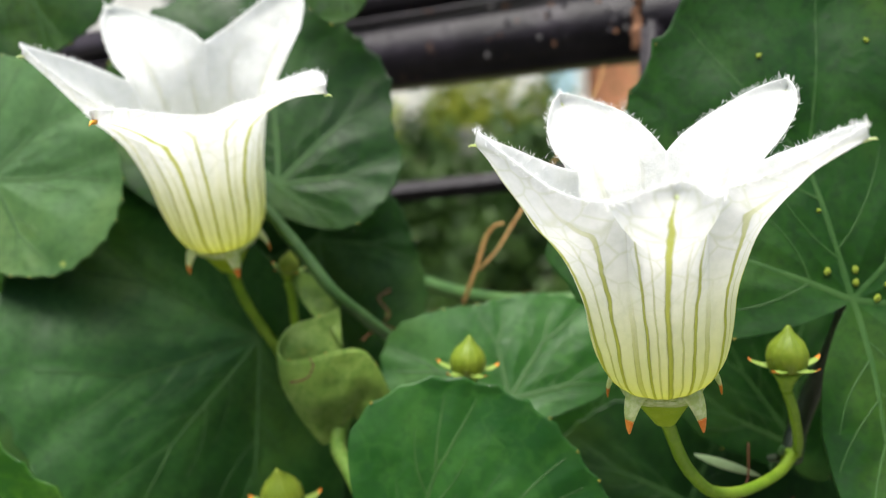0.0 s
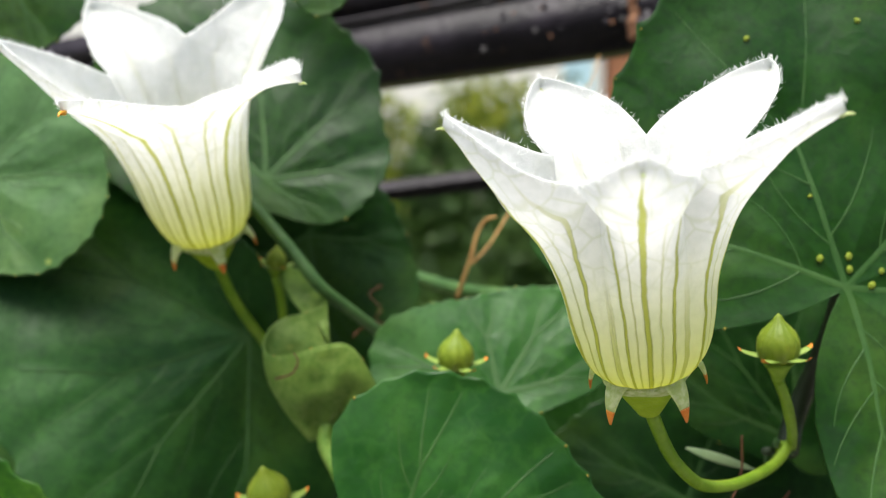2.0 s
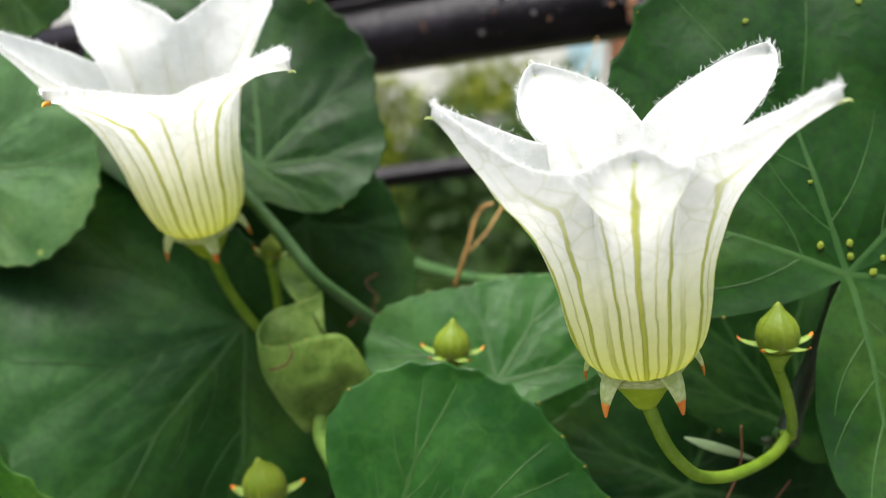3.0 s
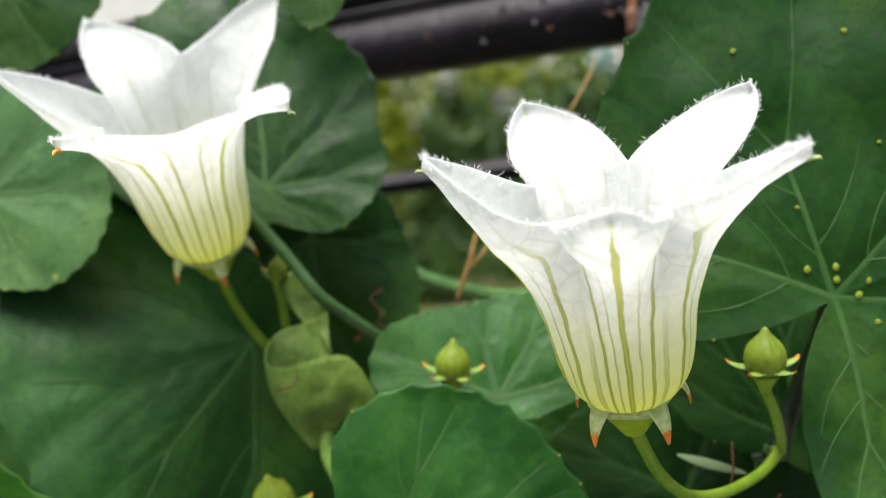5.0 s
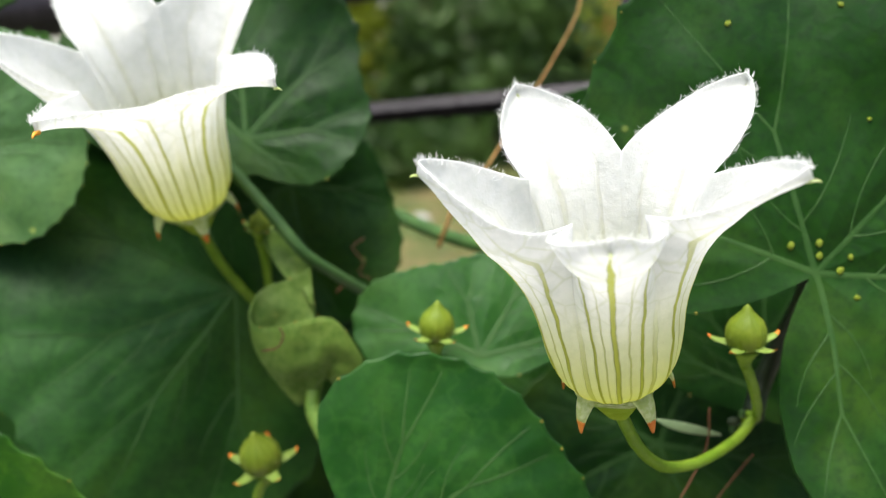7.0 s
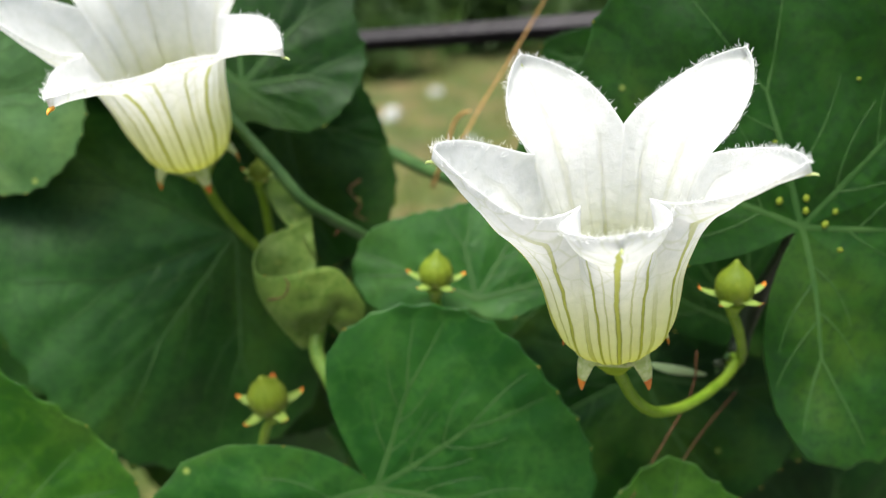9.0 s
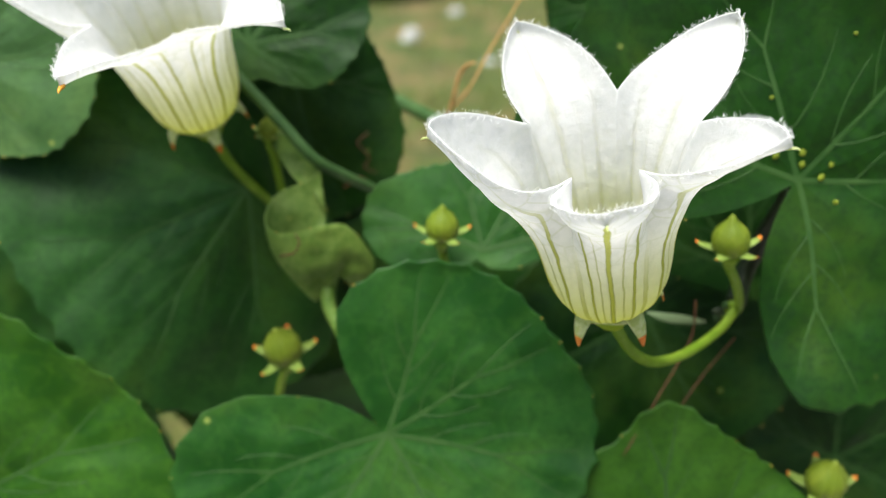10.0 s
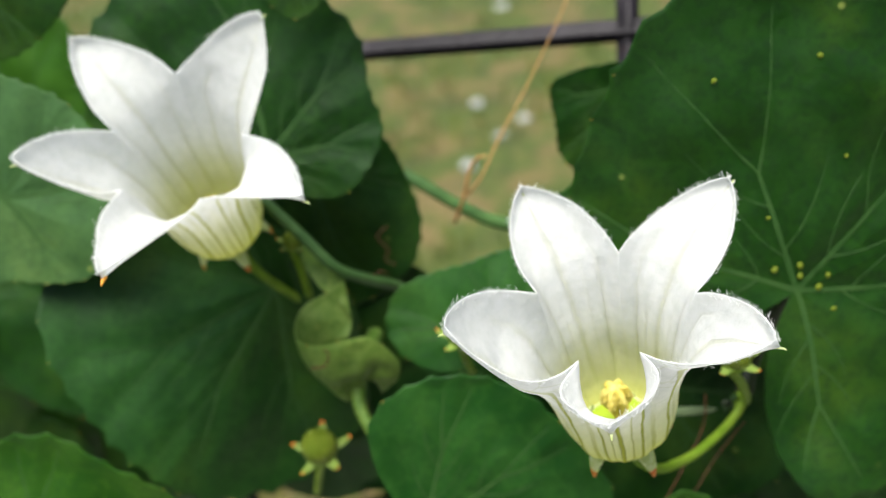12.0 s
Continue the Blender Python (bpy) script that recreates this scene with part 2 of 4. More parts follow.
PLASTER_GREY = plain("light_plaster", (0.42, 0.405, 0.37), (0.52, 0.50, 0.46), 2.0, 0.85, 0, 0.004)
ROOF = plain("grey_roof", (0.22, 0.21, 0.21), (0.30, 0.28, 0.27), 3.0, 0.8, 0, 0.01)
STONE = plain("pale_pebble", (0.33, 0.34, 0.32), (0.24, 0.25, 0.23), 20, 0.75, 0, 0.004)
GLASS_DARK = plain("dark_window", (0.03, 0.035, 0.04), (0.05, 0.055, 0.06), 2.0, 0.15, 0, 0.0005)


# ---- builders ----
def part(name, bm, mat, parent=None, label="", smooth=True):
    data = bpy.data.meshes.new(name)
    bm.to_mesh(data)
    bm.free()
    for m in mat if isinstance(mat, (list, tuple)) else [mat]:
        data.materials.append(m)
    if smooth:
        data.shade_smooth()
    ob = new(name, data)
    if parent is not None:
        ob.parent = parent
    if label:
        ob["label"] = label
    return ob


def empty(name, m=None):
    ob = new(name)
    ob.empty_display_size = 0.01
    if m is not None:
        ob.matrix_world = m
    return ob


def glide(points, steps):
    """Catmull-Rom curve through the points."""
    pts = [Vector(p) for p in points]
    pts = [2 * pts[0] - pts[1]] + pts + [2 * pts[-1] - pts[-2]]
    made = []
    for i in range(1, len(pts) - 2):
        a, b, c, d = pts[i - 1 : i + 3]
        for k in range(steps):
            s = k / steps
            made.append(0.5 * (2 * b + (c - a) * s + (2 * a - 5 * b + 4 * c - d) * s * s + (3 * b - a - 3 * c + d) * s ** 3))
    return made + [pts[-2]]


def tube(points, r0, r1, sides=10, steps=6, flat=1.0, knobs=0.0):
    """A round stem along the points, tapered from r0 to r1."""
    bm = bmesh.new()
    way = glide(points, steps)
    up, rings = Vector((0.3, -0.8, 0.5)), []
    for i, c in enumerate(way):
        t = (way[min(i + 1, len(way) - 1)] - way[max(i - 1, 0)]).normalized()
        a = up.cross(t).normalized()
        b = t.cross(a)
        r = r0 + (r1 - r0) * i / (len(way) - 1)
        r *= 1 + knobs * noise.noise(c * 700)
        rings.append([bm.verts.new(c + r * (a * math.cos(k * math.tau / sides) + flat * b * math.sin(k * math.tau / sides))) for k in range(sides)])
    for p, q in zip(rings, rings[1:]):
        for k in range(sides):
            bm.faces.new((p[k], p[(k + 1) % sides], q[(k + 1) % sides], q[k]))
    bm.faces.new(rings[0][::-1])
    bm.faces.new(rings[-1])
    return bm


def spindle(points, r, flat):
    """A stem that swells in the middle and ends in points."""
    bm = tube(points, r, r, 10, 8, flat)
    bm.verts.ensure_lookup_table()
    way = glide(points, 8)
    for i, c in enumerate(way):
        k = math.sin(math.pi * (0.04 + 0.92 * i / (len(way) - 1))) ** 0.8
        for v in bm.verts[i * 10 : i * 10 + 10]:
            v.co = c + (v.co - c) * k
    return bm


def turned(profile, sides=24, ridges=0, depth=0.0):
    """A body of revolution about z from (radius, height) pairs, with optional ridges."""
    bm = bmesh.new()
    rings = []
    for r, h in profile:
        rings.append([bm.verts.new((r * (1 + depth * math.cos(ridges * a)) * math.cos(a), r * (1 + depth * math.cos(ridges * a)) * math.sin(a), h)) for a in (k * math.tau / sides for k in range(sides))])
    for p, q in zip(rings, rings[1:]):
        for k in range(sides):
            bm.faces.new((p[k], p[(k + 1) % sides], q[(k + 1) % sides], q[k]))
    bm.faces.new(rings[0][::-1])
    bm.faces.new(rings[-1])
    return bm


def box(bm, lo, hi, m=None):
    made = bmesh.ops.create_cube(bm, size=1.0, matrix=Matrix.LocRotScale([(a + b) / 2 for a, b in zip(lo, hi)], None, [b - a for a, b in zip(lo, hi)]))["verts"]
    if m is not None:
        bmesh.ops.transform(bm, matrix=m, verts=made)
    return made


def frame_of(origin, x, y, z):
    m = Matrix((x, y, z)).transposed().to_4x4()
    m.translation = origin
    return m


# ---- leaves ----
gland_mesh = bpy.data.meshes.new("gland")
_bm = bmesh.new()
bmesh.ops.create_icosphere(_bm, subdivisions=1, radius=1.0)
_bm.to_mesh(gland_mesh)
_bm.free()
gland_mesh.shade_smooth()
gland_mesh.materials.append(GLAND)
spot_mesh = gland_mesh.copy()
spot_mesh.materials[0] = SPOT


def leaf(label, hub, slope, radii, veins, bends=(), petiole=None, petiole_mat=None, petiole_r=(0.0009, 0.0007), mat=LEAF, seed=0, wave=0.0007, puff=0.00055, spots=(), glands=True):
    """A palmate leaf. hub: where the stalk meets the blade; slope: how far the blade leans back upwards and to the side;
    radii: the blade's reach in mm every 20 degrees from the bottom, clockwise; veins: directions of the main veins in
    degrees from upwards; bends: (direction, mm, power) by which the blade curls forward there, 30 mm from the hub."""
    rng = random.Random(seed)
    n = Vector((slope[1], -1.0, slope[0])).normalized()
    x = Vector((0, 0, 1)).cross(n).normalized()
    x = x if x.x > 0 else -x
    y = n.cross(x)
    thing = empty("leaf", frame_of(Vector(hub), x, y, n))
    R = np.array(radii, float) * 0.001
    grid = np.arange(-180, 181, 20)

    def reach(a):
        """Smooth periodic interpolation of the radii, with small teeth on the margin."""
        a = (a + 180) % 360 / 20
        i, s = int(a) % 18, a - int(a)
        p = [R[(i + k) % 18] for k in (-1, 0, 1, 2)]
        return max(0.0012, 0.5 * (2 * p[1] + (p[2] - p[0]) * s + (2 * p[0] - 5 * p[1] + 4 * p[2] - p[3]) * s * s + (3 * p[1] - p[0] - 3 * p[2] + p[3]) * s ** 3))

    ph = [rng.uniform(0, 6.28) for _ in range(4)]

    def rise(r, a):
        h = sum(mm * 0.001 * (r / 0.03) ** (power[0] if power else 1.3) * max(0.0, math.cos(radians(a - b))) ** 2 for b, mm, *power in bends)
        k = min(1.0, r / 0.03)
        return h + wave * k * k * (math.sin(radians(a) * 3 + ph[0]) + 0.7 * math.sin(radians(a) * 7 + ph[1])) + 0.5 * wave * math.sin(r * 330 + ph[2]) * k

    # vein paths in the blade's plane
    paths = []
    def trace(r0, a0, way, turn, length, w0, w1):
        """A vein from (r0, a0) that sets out in the direction way and turns as it goes, up to the margin."""
        px, py, line = r0 * math.sin(radians(a0)), r0 * math.cos(radians(a0)), []
        for k in range(15):
            r, b = math.hypot(px, py), math.degrees(math.atan2(px, py))
            if r > reach(b) * 0.95:
                break
            line.append((r, b))
            way += turn / 14 + rng.uniform(-1.5, 1.5)
            px, py = px + length / 14 * math.sin(radians(way)), py + length / 14 * math.cos(radians(way))
        if len(line) > 3:
            paths.append((line, w0, w1))
        return line, way

    for a in veins:
        a, fork, spread = a if isinstance(a, tuple) else (a, 0.58, rng.uniform(17, 26))
        full = reach(a) * 0.95
        main, way = trace(0.0, a, a, rng.uniform(-8, 8) if fork == 0.58 else 0.0, full * fork, 0.00050, 0.00028)
        if full < 0.009 or len(main) < 8:
            continue
        for sign in (-1, 1):
            arm, end = trace(*main[-1], way + sign * spread, -sign * 10, full * (1 - fork), 0.00022, 0.00008)
            for s in (0.36, 0.72):
                if rng.random() < 0.85:
                    trace(*main[int(s * (len(main) - 1) + rng.uniform(-1, 1))], way + sign * rng.uniform(42, 56), -sign * 34, full * 0.34, 0.00013, 0.00006)
    marks = np.array([(r * math.sin(radians(a)), r * math.cos(radians(a))) for p, *_ in paths for r, a in p])
    rank = np.array([1.0 if w > 0.00019 else 0.6 for p, w, _ in paths for _ in p])

    def quilt(px, py):
        d = np.hypot(marks[:, 0] - px, marks[:, 1] - py)
        return -puff * float(np.max(rank * np.exp(-((d / 0.0027) ** 2))))

    def place(r, a, lift=0.0, quilted=True):
        px, py = r * math.sin(radians(a)), r * math.cos(radians(a))
        return Vector((px, py, rise(r, a) + lift + (quilt(px, py) if quilted else 0.0)))

    na, nr = 200, 34
    size = [rng.uniform(0.4, 1.0) for _ in range(na)]
    teeth = [1.0 + 0.034 * size[k // 5] * (1.0, 0.35, 0.0, 0.12, 0.45)[k % 5] + 0.003 * rng.uniform(-1, 1) for k in range(na)]
    bm = bmesh.new()
    centre = bm.verts.new(place(0, 0))
    rings = []
    for j in range(1, nr + 1):
        s = 0.985 * (j / (nr - 1)) ** 0.85 if j < nr else 1.0
        ring = []
        for k in range(na):
            a = k * 360 / na - 180
            r = reach(a) * s * (1 + (teeth[k] - 1) * s ** 6)
            ring.append(bm.verts.new(place(r, a)))
        rings.append(ring)
    for k in range(na):
        bm.faces.new((centre, rings[0][(k + 1) % na], rings[0][k]))
        for p, q in zip(rings, rings[1:]):
            bm.faces.new((p[k], p[(k + 1) % na], q[(k + 1) % na], q[k]))
    bmesh.ops.recalc_face_normals(bm, faces=bm.faces[:])
    blade = part("blade", bm, mat, thing)
    thick = blade.modifiers.new("thickness", "SOLIDIFY")
    thick.thickness, thick.offset = 0.0003, -1.0 if blade.data.polygons[0].normal.z > 0 else 1.0
    blade.modifiers.new("normals", "WEIGHTED_NORMAL").weight = 100

    bm = bmesh.new()
    for path, w0, w1 in paths:
        rows = []
        for i, (r, a) in enumerate(path):
            c = place(r, a, 0.00007)
            r2, a2 = path[min(i + 1, len(path) - 1)]
            r1, a1 = path[max(i - 1, 0)]
            dx, dy = r2 * math.sin(radians(a2)) - r1 * math.sin(radians(a1)), r2 * math.cos(radians(a2)) - r1 * math.cos(radians(a1))
            l = math.hypot(dx, dy) or 1
            w = w0 + (w1 - w0) * i / (len(path) - 1)
            side = Vector((-dy / l * w, dx / l * w, 0))
            rows.append([bm.verts.new(v) for v in (c - side - Vector((0, 0, 0.00007)), c + Vector((0, 0, 0.06 * w)), c + side - Vector((0, 0, 0.00007)))])
        for p, q in zip(rows, rows[1:]):
            bm.faces.new((p[0], p[1], q[1], q[0]))
            bm.faces.new((p[1], p[2], q[2], q[1]))
    bmesh.ops.recalc_face_normals(bm, faces=bm.faces[:])
    part("vein_network", bm, VEIN, thing, "paler raised leaf veins")
    if petiole:
        inv = thing.matrix_world.inverted()
        part("petiole", tube([inv @ Vector(p) for p in petiole], *petiole_r), petiole_mat or STEM, thing)
    if glands:
        for k in range(na):
            if teeth[k] > 1.010 and teeth[k] >= teeth[k - 1] and teeth[k] > teeth[(k + 1) % na]:
                a = k * 360 / na - 180
                if reach(a) < 0.006 or rng.random() < 0.7:
                    continue
                g = new("gland", gland_mesh)
                g.parent = thing
                s = rng.uniform(0.00013, 0.00022)
                g.matrix_basis = Matrix.LocRotScale(place(reach(a) * 1.012, a), None, (s, s, s))
    for r, a, size in spots:
        g = new("spot", spot_mesh)
        g.parent = thing
        g.matrix_basis = Matrix.LocRotScale(place(r, a, 0.0001), Euler((0, 0, 9000 * r + a)), (1.2 * size, 1.0 * size, 0.5 * size))
    return tagged(thing, label, "leaf")


# ---- railing ----
def beam(name, start, end, wide, high, parent, label="", round_edge=0.0015):
    """A bar of rectangular section between two points, with softened edges."""
    a, b = Vector(start), Vector(end)
    x = (b - a).normalized()
    y = Vector((0, 1, 0)) if abs(x.z) > 0.99 else Vector((0, 0, 1)).cross(x).normalized()
    bm = bmesh.new()
    box(bm, (-0.5 * (b - a).length, -wide / 2, -high / 2), (0.5 * (b - a).length, wide / 2, high / 2))
    bmesh.ops.bevel(bm, geom=bm.edges[:], offset=round_edge, segments=3, affect="EDGES")
    ob = part(name, bm, IRON, parent, label)
    ob.matrix_world = frame_of((a + b) / 2, x, y, x.cross(y))
    return ob


railing = tagged(empty("railing", pose(0.03, 0.22, 1.2)), "black-painted iron railing with rust specks behind the vine", "railing")
bpy.context.view_layer.update()


def along(p, d, s):
    return [a + b * s for a, b in zip(p, d)]


def rail(name, p, d, lo, hi, wide, high, label="", edge=0.0015):
    ob = beam(name, along(p, d, lo), along(p, d, hi), wide, high, railing, label, edge)
    m = ob.matrix_world.copy()
    ob.matrix_parent_inverse = railing.matrix_world.inverted()
    ob.matrix_world = m


BAR = (1, -0.5, 0.085)
rail("top_bar", (0.03, 0.222, 1.23160), BAR, -0.6, 0.35, 0.02, 0.0148, "thick flat handrail bar with chipped paint", 0.0026)
rail("top_cap", (0.03, 0.2235, 1.2446), BAR, -0.6, 0.35, 0.02, 0.0095, "", 0.0020)
rail("seam", (0.03, 0.222, 1.23935), BAR, -0.6, 0.35, 0.0186, 0.0010, "rust-brown weld seam", 0.0003)
rail("rod", (0.03, 0.2105, 1.2008), (1, -0.5, 0.127), -0.6, 0.35, 0.0046, 0.0046, "", 0.0018)
rail("post", (0.0455, 0.203, 0.7), (0.0, 0.0, 1.0), -0.7, 0.532, 0.0043, 0.0043, "", 0.0012)
rail("post", (-0.075, 0.262, 0.7), (0.0, 0.0, 1.0), -0.7, 0.53, 0.0043, 0.0043, "", 0.0012)

RUST = plain("rust", (0.10, 0.042, 0.020), (0.19, 0.095, 0.050), 700, 0.85, 0, 0.0004)
CHIP = plain("bare_metal_chip", (0.035, 0.032, 0.034), (0.085, 0.08, 0.08), 700, 0.6, 0, 0.0003)


def blisters():
    """Rust blisters and chipped spots on the bar's face beside the post, and the weld bead that joins them."""
    rng = random.Random(31)
    for k in range(34):
        x = 0.0425 - 0.030 * rng.random() ** 1.8
        z = 1.2316 + 0.085 * (x - 0.03) + rng.uniform(-0.004, 0.0068)
        r = rng.uniform(0.0002, 0.0007)
        bm = bmesh.new()
        bmesh.ops.create_icosphere(bm, subdivisions=2, radius=r)
        for v in bm.verts:
            v.co *= 1 + 0.5 * noise.noise(v.co * 1.3 / r + Vector((k, 0, 0)))
            v.co.y *= 0.35
        ob = part("rust_blister", bm, (RUST, IRON, CHIP)[k % 3], railing)
        ob.matrix_parent_inverse = railing.matrix_world.inverted()
        ob.matrix_world = pose(x, 0.222 - 0.5 * (x - 0.03) - 0.0112, z, 0, 0, -26.6)
    bead = [(0.0428 + 0.0003 * math.sin(9 * k), 0.2040 + 0.0004 * math.sin(5 * k), 1.2262 + 0.0018 * k) for k in range(9)]
    ob = part("weld_bead", tube(bead, 0.0011, 0.0009, 8, 4, 1.0, 0.5), RUST, railing, "rusty weld between bar and post")
    ob.matrix_parent_inverse = railing.matrix_world.inverted()


blisters()

# ---- the vine's leaves ----
leaf("large mid-green leaf with pale veins on a dark stalk", (0.0556, 0.1235, 1.1868), (0.16, 0.05),
     (30, 15, 1.5, 2, 25, 38, 35, 39, 45, 43, 41, 40, 38, 37, 39, 39, 39, 33), ((-16, 0.43, 26), -66, 44, 98, 165), bends=((-165, 5), (-95, -5)), seed=1,
     petiole=((0.0555, 0.1252, 1.186), (0.0562, 0.131, 1.1797), (0.0552, 0.135, 1.1728), (0.0532, 0.135, 1.1672), (0.0512, 0.1315, 1.1640)), petiole_mat=STEM_DARK, petiole_r=(0.0012, 0.0015),
     spots=((0.0048, -42, 0.00050), (0.0038, 5, 0.00050), (0.0022, 10, 0.00048), (0.0031, 86, 0.00052), (0.0047, 66, 0.00040), (0.0060, 122, 0.00040), (0.012, -20, 0.0003), (0.033, -20, 0.0004), (0.033, 4, 0.0004), (0.020, 18, 0.0003)))
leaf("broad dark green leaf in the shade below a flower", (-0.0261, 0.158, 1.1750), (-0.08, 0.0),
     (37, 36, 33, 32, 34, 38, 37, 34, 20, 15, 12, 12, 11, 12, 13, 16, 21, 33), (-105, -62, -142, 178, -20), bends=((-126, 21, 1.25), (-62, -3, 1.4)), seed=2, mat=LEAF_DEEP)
leaf("dark green leaf with small yellow margin teeth", (-0.0694, 0.121, 1.1394), (0.25, 0.0),
     (27, 26, 26, 26, 26, 26, 27, 27, 28, 30, 32, 31, 33, 35, 34, 32, 29, 28), (20, 65, -30, 110, -80), seed=3, mat=LEAF_LIT)
leaf("two-lobed green leaf on a pale stalk", (-0.0015, 0.119, 1.1512), (0.25, 0.0),
     (22, 23, 27, 31, 32, 26, 12, 2, 18.5, 24.5, 27, 28, 28, 30, 30, 28, 25, 22), (18, 60, 102, 150, -150, -105), bends=((180, 6),), seed=4, mat=LEAF_FRESH,
     petiole=((-0.0022, 0.1205, 1.1510), (-0.0049, 0.126, 1.1563), (-0.0085, 0.132, 1.1612), (-0.0108, 0.137, 1.1640), (-0.0100, 0.142, 1.1680), (-0.008, 0.150, 1.169)), petiole_mat=LEAF_YOUNG, petiole_r=(0.0007, 0.0015))
leaf("round bluish green leaf behind a small bud", (0.0138, 0.142, 1.1695), (0.48, 0.0),
     (2, 2, 2, 7, 14, 19, 20, 17, 15, 15.5, 17, 19, 18.5, 16, 9, 6, 4, 3), (-15, 32, -62, 78), seed=5, mat=LEAF_FRESH)
leaf("pale sage-green leaf beside a flower", (-0.0654, 0.1505, 1.2012), (0.30, 0.0),
     (14, 15, 17, 18, 18, 19, 19, 19, 20, 20, 19, 19, 19, 20, 20.5, 20.5, 19, 16), (0, 45, 95, 145, -60), seed=6, mat=LEAF_SAGE)
leaf("large blue-green leaf behind a white flower", (-0.0227, 0.158, 1.2002), (0.33, 0.0),
     (6, 6, 6, 12, 20, 28, 34, 36, 37, 37, 29, 26, 21, 20, 17, 14, 9, 6), (0, 42, 85, -45, 130), seed=7)
leaf("small green leaf over the handrail", (-0.0131, 0.155, 1.2365), (0.2, 0.0),
     (12, 10, 8, 8, 8, 8, 8, 8, 8, 8, 8, 8, 8, 8, 8, 8, 9, 11), (170, -120, 110), seed=8)
leaf("dark green leaf in front of the handrail", (-0.0668, 0.165, 1.2359), (0.1, 0.0),
     (16, 17, 16, 16, 16, 16, 16, 16, 15, 15, 16, 18, 18, 18, 18, 17, 16, 16), (100, 150, -160), seed=9)
leaf("small dark leaf below the thin rail", (0.0376, 0.172, 1.2014), (0.1, 0.0),
     (13, 16, 15, 12, 11, 11, 8, 6, 5, 5, 5, 5, 6, 7, 8, 9, 11, 12), (-150, -100, 170), seed=10)
leaf("shaded dark leaf behind a green stem", (-0.0183, 0.172, 1.1902), (0.2, 0.0),
     (26, 20, 16, 15, 14, 12, 13, 13, 13, 14, 14, 14, 15, 16, 18, 22, 25, 26), (30, 100, 170, -120), seed=11)
leaf("mid-green leaf behind a bud", (0.0584, 0.148, 1.1603), (0.2, 0.0),
     (4, 3, 3, 5, 8, 16, 23, 25, 26, 26, 20, 11, 9, 8, 7, 6, 6, 5), (-35, -65, 0), seed=12)
leaf("broad shaded leaf low in the vine", (0.0430, 0.152, 1.1500), (0.3, 0.0),
     (24, 25, 25, 26, 26, 25, 22, 20, 18, 17, 18, 22, 25, 27, 28, 28, 27, 25), (-60, -110, 20, 160, 100), seed=13)
leaf("lit green pointed leaf low in the vine", (0.0393, 0.113, 1.1301), (0.3, 0.0),
     (13, 13, 19, 22, 24, 24, 22, 21, 21, 25, 22, 21, 22, 23, 22, 21, 19, 16), (0, 50, -50, 110, -110), seed=14, mat=LEAF_LIT)
leaf("shaded leaf deep in the vine", (-0.078, 0.19, 1.155), (0.3, 0.0),
     (24, 24, 24, 24, 24, 26, 26, 25, 24, 24, 24, 24, 25, 24, 22, 22, 22, 23), (0, 60, 120, -60), seed=15)

leaf("shaded leaf low between the others", (0.008, 0.166, 1.146), (0.2, 0.0),
     (22, 22, 22, 22, 22, 22, 20, 16, 13, 12, 13, 15, 18, 22, 22, 22, 22, 22), (0, 60, 120, -60), seed=16)
leaf("shaded leaf low between the others", (-0.022, 0.176, 1.150), (0.2, 0.0),
     (22, 22, 22, 22, 22, 20, 20, 20, 20, 20, 20, 19, 18, 20, 22, 22, 22, 22), (0, 60, 120, -60), seed=17)
leaf("shaded leaf low between the others", (0.030, 0.163, 1.152), (0.2, 0.0),
     (20, 20, 20, 20, 20, 20, 20, 18, 16, 16, 16, 18, 20, 20, 20, 20, 20, 20), (0, 60, 120, -60), seed=18)
leaf("shaded leaf low between the others", (-0.007, 0.169, 1.1655), (0.2, 0.0),
     (14, 14, 13, 11, 9, 8, 7, 6, 6, 6, 6, 7, 8, 9, 11, 13, 14, 14), (0, 70, -70), seed=19)
leaf("shaded leaf low between the others", (0.088, 0.170, 1.104), (0.2, 0.0),
     (22, 22, 22, 22, 21, 20, 20, 18, 17, 17, 18, 20, 21, 22, 22, 22, 22, 22), (0, 60, 120, -60), seed=20)
leaf("shaded leaf low between the others", (0.104, 0.176, 1.128), (0.2, 0.0),
     (20, 20, 19, 19, 18, 18, 18, 18, 17, 17, 17, 18, 18, 19, 20, 20, 20, 20), (0, 60, 120, -60), seed=21)
leaf("shaded leaf low between the others", (0.074, 0.170, 1.143), (0.2, 0.0),
     (20, 20, 19, 19, 18, 18, 18, 18, 17, 17, 17, 18, 18, 19, 20, 20, 20, 20), (0, 60, 120, -60), seed=22)
# shaded leaves that fill the depth of the vine
deep = [o for o in scene.objects if o.name.startswith("leaf") and o.parent is None]
fill = random.Random(12)
for k in range(46):
    src = deep[(0, 1, 2, 3, 5, 6)[k % 6]]
    x, z, y = fill.uniform(-0.16, 0.15), fill.uniform(1.03, 1.20), fill.uniform(0.185, 0.25)
    if -0.052 < x < 0.060 and z > 1.125:
        z -= 0.09
    if z > 1.17 and x > 0:
        z -= 0.06
    copy = copy_thing(src, pose(x, y, z, 0, 0, 0) @ src.matrix_world.to_3x3().to_4x4() @ pose(0, 0, 0, fill.uniform(-30, 20), fill.uniform(-35, 35), fill.uniform(-180, 180)))
    tagged(copy, "shaded green leaf deep inside the vine", "leaf", "shaded vine leaves")


